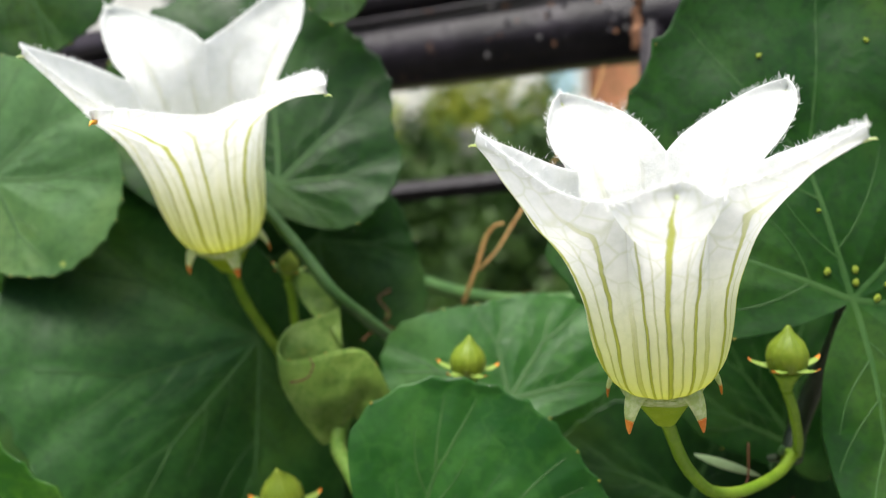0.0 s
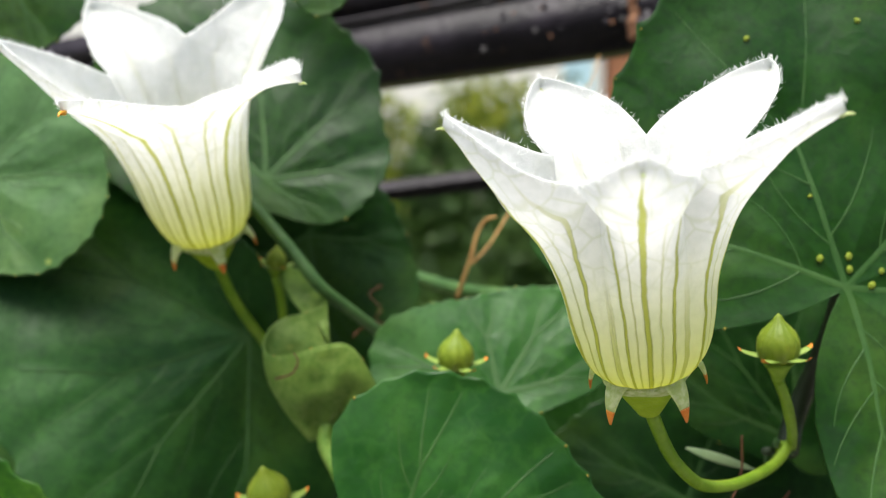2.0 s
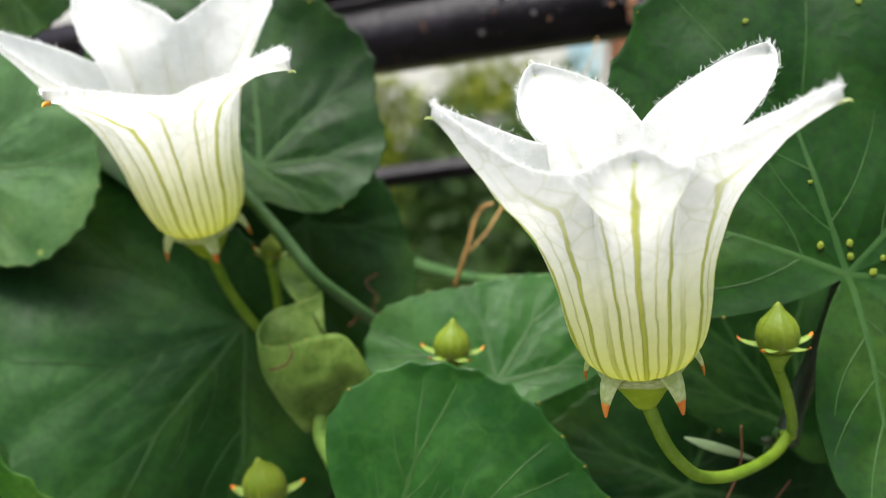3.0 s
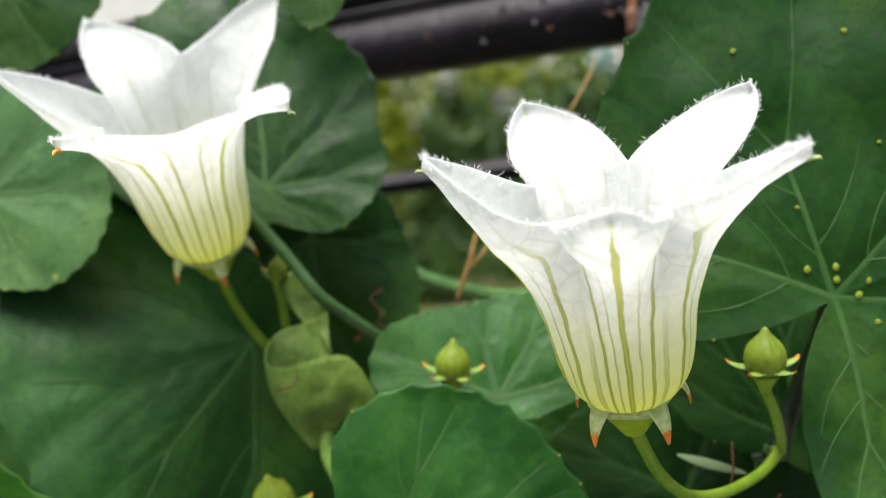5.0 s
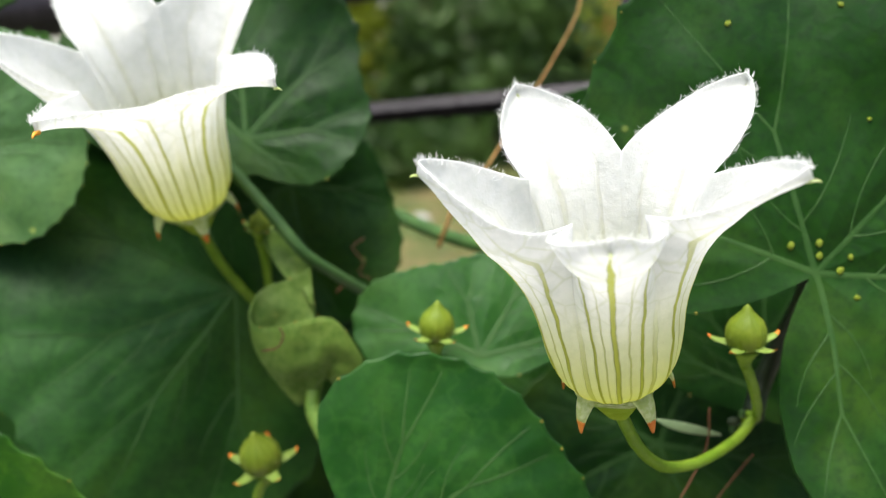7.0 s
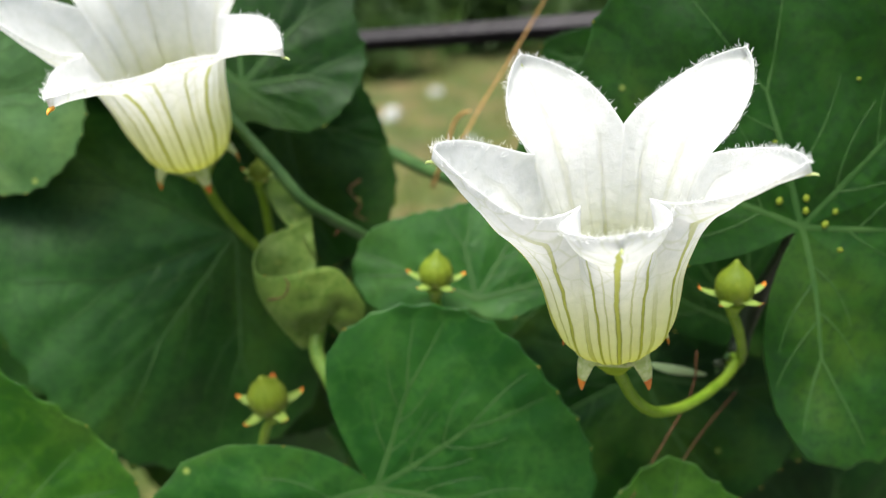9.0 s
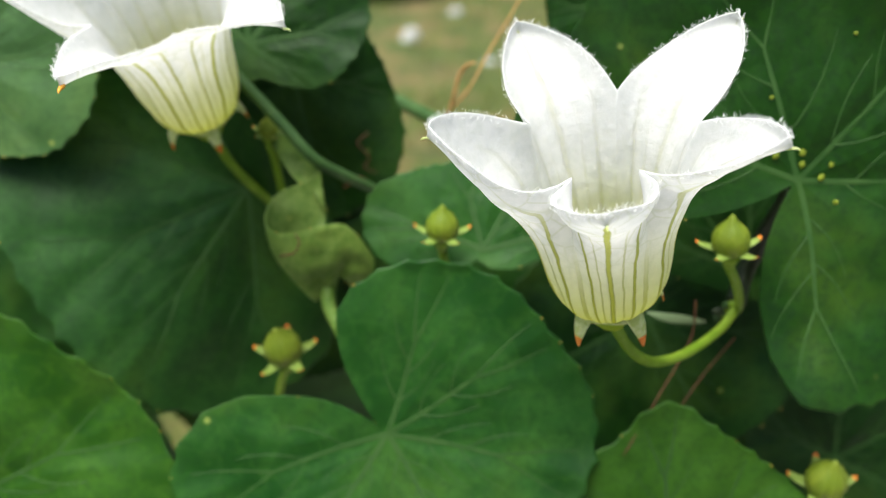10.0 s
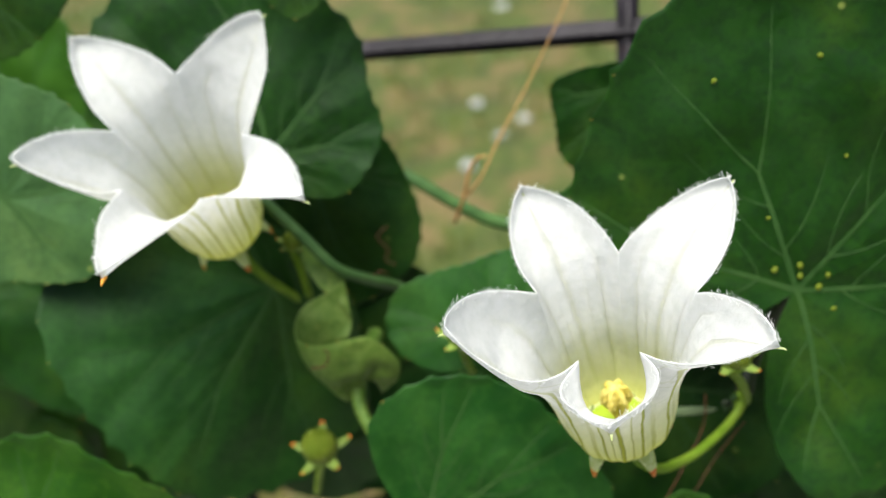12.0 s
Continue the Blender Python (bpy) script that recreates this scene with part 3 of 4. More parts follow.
def curled_leaf():
    """A young leaf that is still rolled up: a sheet that hangs from a winding rim."""
    rim = glide(((-0.0196, 0.152, 1.1872), (-0.0146, 0.150, 1.1857), (-0.0117, 0.148, 1.183), (-0.0129, 0.146, 1.1811), (-0.0179, 0.143, 1.1799), (-0.0195, 0.140, 1.1778),
                 (-0.0187, 0.138, 1.1759), (-0.0149, 0.136, 1.1763), (-0.0109, 0.135, 1.1776), (-0.0074, 0.135, 1.1779), (-0.0053, 0.136, 1.1755), (-0.0033, 0.138, 1.1707)), 6)
    bm = bmesh.new()
    n, rows = len(rim), 22
    cols = []
    for i, c in enumerate(rim):
        s = i / (n - 1)
        drop = 0.007 + 0.0055 * math.sin(math.pi * min(1.0, max(0.0, (s - 0.35) / 0.6)))
        pull = Vector((-0.0105, 0.141, 0)) - Vector((c.x, c.y, 0))
        col = []
        for j in range(rows):
            k = j / (rows - 1)
            v = c + Vector((0, 0, -drop * k)) + pull * (0.55 * k * k)
            v += Vector((0, -1, 0)) * 0.0006 * math.sin(k * math.pi) + Vector((0.6, -1, 0)) * 0.0016 * k * noise.noise(v * 170) + Vector((0, -0.0004 * math.sin(s * 40 + k * 3) * k, 0))
            v += Vector((0.3, -1, 0.2)) * min(1.0, 2.5 * k) * (0.0006 * noise.noise(v * 330) + 0.0002 * noise.noise(v * 1100))
            col.append(bm.verts.new(v))
        cols.append(col)
    for p, q in zip(cols, cols[1:]):
        for a, b, c, d in zip(p, p[1:], q[1:], q):
            bm.faces.new((a, b, c, d))
    thing = empty("curled_leaf")
    blade = part("blade", bm, LEAF_YOUNG, thing)
    m = blade.modifiers.new("thickness", "SOLIDIFY")
    m.thickness, m.offset = 0.0003, 0.0
    part("margin", tube([c + Vector((0, 0, 0.00002)) for c in rim], 0.00020, 0.00016, 8, 1), LEAF_YOUNG, thing, "pale rolled leaf margin")
    for i in (4, 20, 38, 46, 60):
        g = new("gland", gland_mesh)
        g.parent = thing
        g.matrix_basis = Matrix.LocRotScale(rim[i] + Vector((0, 0, 0.0002)), None, (0.0002,) * 3)
    return tagged(thing, "young pale green leaf still curled into a scroll", "leaf")


curled_leaf()


# ---- stems and tendrils ----
def shoot(name, label, points, r0, r1, mat, category, sides=10, knobs=0.06):
    return tagged(part(name, tube(points, r0, r1, sides, 8, 1.0, knobs), mat), label, category)


shoot("vine_stem", "smooth green vine stem crossing between leaves", ((-0.026, 0.152, 1.1994), (-0.0222, 0.15, 1.1956), (-0.0169, 0.148, 1.1898), (-0.0125, 0.147, 1.1844), (-0.0082, 0.15, 1.1801), (-0.0029, 0.156, 1.1741), (0.0016, 0.16, 1.1661)), 0.0010, 0.0009, STEM, "stem")
shoot("vine_stem", "thicker green vine stem below the thin rail", ((-0.0123, 0.195, 1.1842), (-0.0055, 0.191, 1.1823), (0.0012, 0.185, 1.1806), (0.0084, 0.175, 1.18), (0.0166, 0.165, 1.1804), (0.03, 0.158, 1.182)), 0.0014, 0.0012, STEM, "stem")
shoot("tendril", "dry orange-brown tendril hooked at its end", ((0.0073, 0.17, 1.1792), (0.0096, 0.168, 1.1858), (0.011, 0.168, 1.1906), (0.0125, 0.1675, 1.1928), (0.014, 0.167, 1.1933)), 0.0004, 0.00025, TENDRIL, "tendril", 8, 0.2)
shoot("tendril", "long thin dry orange tendril reaching over the rail", ((0.0099, 0.168, 1.1853), (0.013, 0.169, 1.1886), (0.0164, 0.172, 1.1937), (0.0235, 0.176, 1.204), (0.0313, 0.182, 1.2162), (0.034, 0.19, 1.222)), 0.00026, 0.00010, TENDRIL, "tendril", 8, 0.2)
shoot("tendril", "thin reddish thread hanging below a flower stalk", ((0.044, 0.127, 1.1674), (0.0434, 0.126, 1.1615), (0.038, 0.122, 1.1537), (0.0328, 0.118, 1.147)), 0.00016, 0.00012, TENDRIL_RED, "tendril", 6)
shoot("tendril", "thin reddish thread hanging below a flower stalk", ((0.0512, 0.13, 1.1591), (0.0461, 0.128, 1.1536), (0.0403, 0.122, 1.1498)), 0.00014, 0.00012, TENDRIL_RED, "tendril", 6)

shoot("tendril", "dry red-brown curled tendril in the shade", ((-0.0051, 0.165, 1.1822), (-0.0069, 0.163, 1.181), (-0.005, 0.162, 1.1788), (-0.0059, 0.162, 1.177), (-0.004, 0.161, 1.1762)), 0.00017, 0.00010, TENDRIL_RED, "tendril", 8, 0.3)
shoot("tendril", "dry red-brown curled tendril in the shade", ((-0.0093, 0.158, 1.1748), (-0.007, 0.158, 1.1767), (-0.0053, 0.159, 1.1756)), 0.00016, 0.0001, TENDRIL_RED, "tendril", 8, 0.3)
shoot("tendril", "thin brown tendril clasping the curled leaf", ((-0.017, 0.1345, 1.1734), (-0.0146, 0.1335, 1.1743), (-0.0138, 0.134, 1.1759), (-0.0144, 0.1345, 1.1769)), 0.00016, 0.0001, TENDRIL_RED, "tendril", 8, 0.2)
bract = part("bract", spindle(((0.0368, 0.1265, 1.166), (0.0394, 0.1265, 1.1651), (0.0428, 0.128, 1.1637), (0.0466, 0.13, 1.162)), 0.0007, 0.3), STALK_PALE)
tagged(bract, "narrow pale bract at a stem node", "bract")


def stem_node():
    """Swollen joint where the stalks meet, with dry scales on it."""
    rng = random.Random(4)
    thing = empty("stem_node", pose(0.0502, 0.1275, 1.1650))
    for name, mat, count in (("knuckle", STEM_LIGHT, 3), ("scale", STEM_DARK, 3), ("scale", STEM, 4)):
        for _ in range(count):
            bm = bmesh.new()
            bmesh.ops.create_icosphere(bm, subdivisions=2, radius=rng.uniform(0.0004, 0.0008))
            for v in bm.verts:
                v.co *= 1 + 0.35 * noise.noise(v.co * 1500 + Vector((rng.random() * 0, 0, 0)))
            ob = part(name, bm, mat, thing)
            ob.matrix_basis = Matrix.LocRotScale((rng.uniform(-0.0028, 0.0008), rng.uniform(-0.0008, 0.0008), rng.uniform(-0.0012, 0.0016)), Euler([rng.uniform(0, 3) for _ in range(3)]), (1, 0.7, 1.5))
    return tagged(thing, "swollen stem joint with dry brown scales", "stem")


stem_node()

# ---- flowers ----
def sepal(parent, azimuth, r, out, down, wide, mat_low=SEPAL, share=0.76):
    """One calyx tooth: a pale tapered tongue that bends down to an orange tip."""
    def piece(lo, hi, name, mat, label=""):
        bm = bmesh.new()
        rings = []
        for i in range(7):
            s = lo + (hi - lo) * i / 6
            c = Vector((r + out * math.sin(s * 1.5) / math.sin(1.5), 0, 0.0006 - down * s ** 1.6))
            w = wide * (0.86 * (1 - s) ** 0.75 * (1 + 0.2 * math.sin(s * 3.1)) + 0.5 * max(0.0, 1 - 3.5 * s) ** 2) + 0.00012
            rings.append([bm.verts.new(c + Vector((0.32 * w * math.sin(a), w * math.cos(a), 0.25 * w * math.sin(a)))) for a in (k * math.tau / 10 for k in range(10))])
        for p, q in zip(rings, rings[1:]):
            for k in range(10):
                bm.faces.new((p[k], p[(k + 1) % 10], q[(k + 1) % 10], q[k]))
        bm.faces.new(rings[0][::-1])
        bm.faces.new(rings[-1])
        bmesh.ops.rotate(bm, cent=(0, 0, 0), matrix=Matrix.Rotation(radians(azimuth), 3, "Z"), verts=bm.verts[:])
        return part(name, bm, mat, parent if name == "sepal" else tongue, label)

    tongue = None
    tongue = piece(0.0, share, "sepal", mat_low)
    piece(share - 0.02, 1.0, "tip", SEPAL_TIP, "orange-red pointed tip")


def flower(label, base, axis, lobes, notches, grow, flare, sepals, stalk, stalk_r, seed, stamens=0.72, twist=(0.0, 0.0)):
    """A white five-lobed bell. lobes: (azimuth, reach in mm, height in mm, curl, bulge) of each tip about the axis;
    notches: (inwards, upwards) in mm by which the rim between a lobe and the next one is pinched, and the degrees by which it is shifted;
    twist: degrees by which the ribs of the tube stand further from the first one than the lobes on either side of it."""
    rng = random.Random(seed)
    z = Vector(axis).normalized()
    x = Vector((0, 1, 0)).cross(z)
    x = (x if x.x > 0 else -x).normalized()
    thing = empty("bell_flower", frame_of(Vector(base), x, z.cross(x), z))
    tube_profile = [(h * grow * 0.001, r * flare * 0.001) for h, r in ((0, 2.6), (0.2, 4.2), (1.2, 5.6), (3.5, 6.7), (7, 7.3), (11, 7.6), (14.5, 8.2), (17.6, 8.9), (20.4, 10.0))]
    h0, r0 = tube_profile[-1]
    rise = (Vector(tube_profile[-1]) - Vector(tube_profile[-2])).normalized()
    n_low, n_up, n_side = 22, 26, 10

    def across(q):
        return (1 - q) ** 0.8 * (1 + 0.42 * q)

    bm = bmesh.new()
    uv = bm.loops.layers.uv.new("along")
    edge = []
    for k, (az, tr, th, curl, *bulge) in enumerate(lobes):
        full = bulge[0] if bulge else 0.0
        left = ((lobes[k - 1][0] - az + 180) % 360 - 180) / 2 + notches[k - 1][2]
        right = ((lobes[(k + 1) % 5][0] - az + 180) % 360 - 180) / 2 + notches[k][2]
        tip = Vector((th * 0.001, tr * 0.001))
        keel = 0.0019 * flare
        b0, b3 = Vector((h0, r0 + keel)), tip
        span, end = (b3 - b0).length, (b3 - b0).normalized()
        end = Vector((end.x - curl * 0.18, end.y)).normalized()
        b1, b2 = b0 + (rise + Vector((0, 0.22 + 0.05 * max(0.0, tr - 19)))).normalized() * span * 0.38, b3 - end * span * 0.36
        pinch = {-1: notches[k - 1], 1: notches[k]}
        cols = {}
        for j in range(n_low + n_up + 1):
            if j <= n_low:
                s = j / n_low
                i = s ** 1.15 * (len(tube_profile) - 1)
                a = min(int(i), len(tube_profile) - 2)
                p = [Vector(tube_profile[min(max(a + d, 0), len(tube_profile) - 1)]) for d in (-1, 0, 1, 2)]
                f = i - a
                c = 0.5 * (2 * p[1] + (p[2] - p[0]) * f + (2 * p[0] - 5 * p[1] + 4 * p[2] - p[3]) * f * f + (3 * p[1] - p[0] - 3 * p[2] + p[3]) * f ** 3)
                q, wide = 0.0, 1.0
                run = 0.6 * s
            else:
                q = (j - n_low) / n_up
                c = b0 * (1 - q) ** 3 + 3 * b1 * q * (1 - q) ** 2 + 3 * b2 * q * q * (1 - q) + b3 * q ** 3
                wide = across(q) * (1 + full * math.sin(math.pi * min(1.0, 1.7 * q))) * (r0 + keel) / c.y
                run = 0.6 + 0.4 * q
            for i in range(-n_side, n_side + 1):
                v = math.copysign((0.0, 0.12, 0.24, 0.36, 0.48, 0.60, 0.72, 0.84, 0.93, 0.98, 1.0)[abs(i)], i)
                a = radians(az + (right if v > 0 else -left) * v * wide)
                aside = (math.degrees(a) - lobes[0][0] + 180) % 360 - 180
                if abs(aside) < 114:
                    a += radians(twist[aside > 0]) * math.sin(math.pi * aside / 114) * (1 - q) ** 1.5
                fold, up = q * (1 - 0.6 * q), min(1.0, max(0.0, (run - 0.22) / 0.38))
                inward, upward, _ = pinch[1 if v > 0 else -1]
                draw = v ** 4 * up ** 6 * (1 - q) ** 3.2
                ridge = (1 - abs(v) ** 1.4) * up ** 2.6 * keel if q == 0 else -keel * abs(v) ** 1.4 * (1 - q) ** 2
                h = c.x + 0.0030 * fold * v * v + 0.001 * upward * draw + 0.0009 * q * (1 - q) * math.sin(8 * v + 5 * q + seed) * abs(v)
                r = c.y + ridge - 0.001 * inward * draw - 0.0009 * fold * v * v
                r += 0.00012 * math.cos(3 * math.pi * v) * math.sin(math.pi * min(1, run / 0.75)) * (1 - q)
                r += 0.00030 * noise.noise(Vector((2.2 * math.cos(a), 2.2 * math.sin(a), run * 9 + 7 * seed))) * min(1, run * 3) * (1 - q * q)
                cols[i, j] = (bm.verts.new((r * math.cos(a), r * math.sin(a), h)), k + 0.5 + 0.5 * v, run)
        for j in range(n_low + n_up):
            for i in range(-n_side, n_side):
                quad = [cols[i, j], cols[i + 1, j], cols[i + 1, j + 1], cols[i, j + 1]]
                face = bm.faces.new([c[0] for c in quad])
                for loop, c in zip(face.loops, quad):
                    loop[uv].uv = (min(max(c[1], k + 0.001), k + 0.999), c[2])
        edge += [(cols[i, j][0].co.copy(), cols[s, j][0].co.copy()) for j in range(n_low + 4, n_low + n_up + 1) for i, s in ((-n_side, -n_side + 4), (n_side, n_side - 4))]
    bmesh.ops.remove_doubles(bm, verts=bm.verts[:], dist=0.00003)
    corolla = part("corolla", bm, [PETAL_OUT, PETAL_IN], thing, "white crape-textured bell with green stripes")
    m = corolla.modifiers.new("thickness", "SOLIDIFY")
    m.thickness, m.offset, m.material_offset, m.material_offset_rim = 0.00012, -1.0, 1, 1
    corolla.modifiers.new("normals", "WEIGHTED_NORMAL").weight = 100

    bm = bmesh.new()
    for v, inner in edge:
        for _ in range(9):
            away = (v - inner).normalized()
            p = v + (inner - v) * rng.uniform(0, 0.35) + Vector([rng.uniform(-1, 1) for _ in range(3)]) * 0.0003
            d = (away * rng.uniform(0.2, 1.0) + Vector([rng.uniform(-1, 1) for _ in range(3)]) * 0.8 + Vector((0, 0, 0.5))).normalized()
            s = d.orthogonal().normalized() * 0.000028
            t = p + d * rng.uniform(0.0002, 0.00078)
            o = d.cross(s)
            ring = [bm.verts.new(p + s), bm.verts.new(p - 0.5 * s + o), bm.verts.new(p - 0.5 * s - o)]
            top = bm.verts.new(t)
            for a in range(3):
                bm.faces.new((ring[a], ring[(a + 1) % 3], top))
    part("hairs", bm, HAIR, corolla, "fine white hairs along the petal margins")["kind"] = "stuff"
    for k, (az, tr, th, curl, *_) in enumerate(lobes):
        a = radians(az)
        out = Vector((math.cos(a), math.sin(a), 0))
        p = out * tr * 0.001 + Vector((0, 0, th * 0.001))
        bm = tube((p - out * 0.0006 - Vector((0, 0, 0.0003)), p + out * 0.0003, p + out * (0.0008 if k == 0 and seed == 2 else 0.0006) - Vector((0, 0, 0.0001 * curl))), 0.00034 if k == 0 and seed == 2 else 0.00017, 0.00005, 8, 3)
        part("petal_tip", bm, TIP_ORANGE if k == 0 and seed == 2 else SEPAL, corolla)
    part("receptacle", turned([(0.0010, -0.0056 * grow), (0.0014, -0.0052 * grow), (0.0024, -0.0035 * grow), (0.0038, -0.0012), (0.0050 * flare, 0.0002), (0.0040, 0.0006)], 20, 5, 0.05), CALYX_GREEN, thing)
    first, count = sepals
    part("calyx", turned([(0.0026, -0.0012), (0.0042 * flare, -0.0010), (0.0047 * flare, -0.0004), (0.0050 * flare, 0.0001), (0.0049 * flare, 0.0005), (0.0045 * flare, 0.0005)], 30, 5, 0.05), SEPAL, thing, "speckled pale calyx cup")
    for k in range(5):
        sepal(thing, first + 72 * k, 0.0043 * flare, 0.0021, 0.0040, 0.00128)
    if stamens:
        column = part("stamen_column", turned([(r * stamens, h * stamens) for r, h in ((0.0006, 0.0005), (0.0008, 0.004), (0.0011, 0.006), (0.0019, 0.0075), (0.0022, 0.0098), (0.0018, 0.0118), (0.0007, 0.0126))], 48, 6, 0.26), ANTHER, thing, "yellow folded stamens")
        bm = bmesh.new()
        for k in range(150):
            a, h = rng.uniform(0, math.tau), rng.uniform(0.007, 0.0126)
            r = 0.0022 * (1 + 0.26 * math.cos(6 * a)) * math.sin(math.pi * min(1, (h - 0.0060) / 0.0070)) ** 0.5
            bmesh.ops.create_icosphere(bm, subdivisions=1, radius=rng.uniform(0.00012, 0.00022), matrix=Matrix.Translation(Vector((r * math.cos(a), r * math.sin(a), h)) * stamens))
        part("pollen", bm, ANTHER, column)["kind"] = "stuff"
    inv = thing.matrix_world.inverted()
    way = [Vector((0, 0, -0.0050 * grow))] + [inv @ Vector(p) for p in stalk]
    part("pedicel", tube(way, stalk_r, stalk_r * 0.92, 12, 8, 1.0, 0.05), STEM_LIGHT, thing)
    return tagged(thing, label, "flower")


flower("white bell-shaped vine flower with green stripes, fully open", (0.0276, 0.1043, 1.1811), (-0.14, -0.30, 0.94),
       ((-96, 18.4, 27.7, 1.0, 0.30), (-39, 20.2, 28.1, 1.2), (35, 22.2, 25.9, 0.4), (107, 19.6, 26.4, 0.4), (192, 17.0, 29.7, 1.2)),
       ((2.9, 3.4, -6), (-1.0, 2.4, -4), (-0.5, 1.8, -3), (1.8, 2.6, -10), (3.0, 3.4, 7)), 0.98, 1.0, (-138, 5),
       ((0.0310, 0.109, 1.1708), (0.0337, 0.1115, 1.1673), (0.0365, 0.1145, 1.1651), (0.0410, 0.118, 1.1642), (0.0466, 0.123, 1.1647), (0.0499, 0.126, 1.1668)), 0.00074, 1, twist=(-6.0, 16.0))
flower("white bell-shaped vine flower leaning forward, orange petal tip", (-0.0290, 0.1475, 1.1925), (-0.06, -0.50, 0.86),
       ((-96, 28.0, 34.5, 0.8, 0.15), (-42, 28.5, 31.5, 1.6), (40, 20.5, 32.3, 0.4), (128, 23.3, 29.0, 0.4), (204, 18.8, 34.0, 0.8)),
       ((-3.1, 4.2, 3), (0.1, 2.0, -3), (-1.1, 3.8, 3), (0.5, 2.0, -9), (0.3, 3.6, 0)), 1.10, 1.04, (-138, 5),
       ((-0.0264, 0.153, 1.181), (-0.0229, 0.158, 1.1734), (-0.0199, 0.162, 1.1675)), 0.00080, 2)


# ---- buds ----
def bud(label, base, axis, size, stalk, ridges=12, stalk_r=0.0007):
    z = Vector(axis).normalized()
    x = Vector((0, 1, 0)).cross(z)
    x = (x if x.x > 0 else -x).normalized()
    thing = empty("flower_bud", frame_of(Vector(base), x, z.cross(x), z))
    s = size
    part("body", turned([(0.30 * s, -0.1 * s), (0.62 * s, 0.0), (0.90 * s, 0.3 * s), (1.0 * s, 0.75 * s), (0.96 * s, 1.1 * s), (0.78 * s, 1.48 * s), (0.50 * s, 1.78 * s), (0.28 * s, 2.02 * s), (0.17 * s, 2.22 * s), (0.06 * s, 2.36 * s)], 96, ridges, 0.028), BUD, thing)
    part("receptacle", turned([(0.28 * s, -0.95 * s), (0.34 * s, -0.7 * s), (0.55 * s, -0.3 * s), (0.8 * s, -0.02 * s), (0.6 * s, 0.05 * s)], 20, 5, 0.06), STEM_LIGHT, thing)
    for k in range(5):
        sepal(thing, -128 + 72 * k, 0.60 * s, 1.22 * s, -0.40 * s, 0.34 * s, SEPAL_GREEN, 0.68)
    inv = thing.matrix_world.inverted()
    part("pedicel", tube([Vector((0, 0, -0.9 * s))] + [inv @ Vector(p) for p in stalk], stalk_r, stalk_r, 10, 6, 1.0, 0.05), STEM_LIGHT, thing)
    return tagged(thing, label, "bud", "flower buds")


bud("small green bud with orange sepal tips", (0.0074, 0.138, 1.1738), (0.05, -0.15, 1), 0.0025, ((0.0076, 0.139, 1.1695), (0.0083, 0.143, 1.1640)))
bud("plump green ribbed bud on a thick stalk", (0.0460, 0.1195, 1.1785), (-0.05, -0.12, 1), 0.0025, ((0.0476, 0.1215, 1.1735), (0.0493, 0.1240, 1.1690), (0.0500, 0.1262, 1.1662)), stalk_r=0.00066)
bud("yellow-green bud over a dark leaf", (-0.0182, 0.136, 1.1548), (-0.12, -0.35, 1), 0.0030, ((-0.0196, 0.138, 1.1500), (-0.0219, 0.141, 1.1419)))
bud("yellow-green bud half hidden under leaves", (0.0624, 0.118, 1.1395), (0.1, -0.3, 1), 0.0030, ((0.063, 0.12, 1.135), (0.064, 0.125, 1.128)))
bud("tiny shaded bud behind the curled leaf", (-0.0200, 0.152, 1.1865), (0.1, -0.2, 1), 0.0016, ((-0.0195, 0.152, 1.1830), (-0.019, 0.153, 1.1760)))


# ---- the garden behind ----
def ground():
    bm = bmesh.new()
    n, far = 48, 400.0
    steps = [math.copysign(abs(k / (n / 2)) ** 3 * far, k) for k in range(-n // 2, n // 2 + 1)]
    grid = [[bm.verts.new((x, y + 3, 0.03 * noise.noise(Vector((x * 0.8, y * 0.8, 0))) if abs(x) < 30 and abs(y) < 30 else 0.0)) for x in steps] for y in steps]
    for a, b in zip(grid, grid[1:]):
        for k in range(n):
            bm.faces.new((a[k], a[k + 1], b[k + 1], b[k]))
    return tagged(part("ground", bm, GROUND), "dry patchy grass and soil", "ground", kind="structure")


ground()


def grass():
    rng = random.Random(5)
    bm = bmesh.new()
    for _ in range(9000):
        y = rng.uniform(1.2, 9.0)
        x = rng.uniform(-0.45, 0.45) * y + 0.1
        if noise.noise(Vector((x * 1.3, y * 1.3, 3))) < -0.1:
            continue
        a, h = rng.uniform(0, math.tau), rng.uniform(0.03, 0.11)
        w, lean = rng.uniform(0.003, 0.006), rng.uniform(0.01, 0.05)
        d, s = Vector((math.cos(a), math.sin(a), 0)), Vector((-math.sin(a), math.cos(a), 0)) * w
        p = Vector((x, y, -0.01))
        v = [bm.verts.new(q) for q in (p - s, p + s, p + d * lean * 0.4 + Vector((0, 0, h * 0.6)) + s * 0.7, p + d * lean * 0.4 + Vector((0, 0, h * 0.6)) - s * 0.7, p + d * lean + Vector((0, 0, h)))]
        bm.faces.new(v[:4])
        bm.faces.new((v[3], v[2], v[4]))
    return tagged(part("grass", bm, GRASS), "thin dry grass growing on the ground", "grass", kind="stuff")


grass()


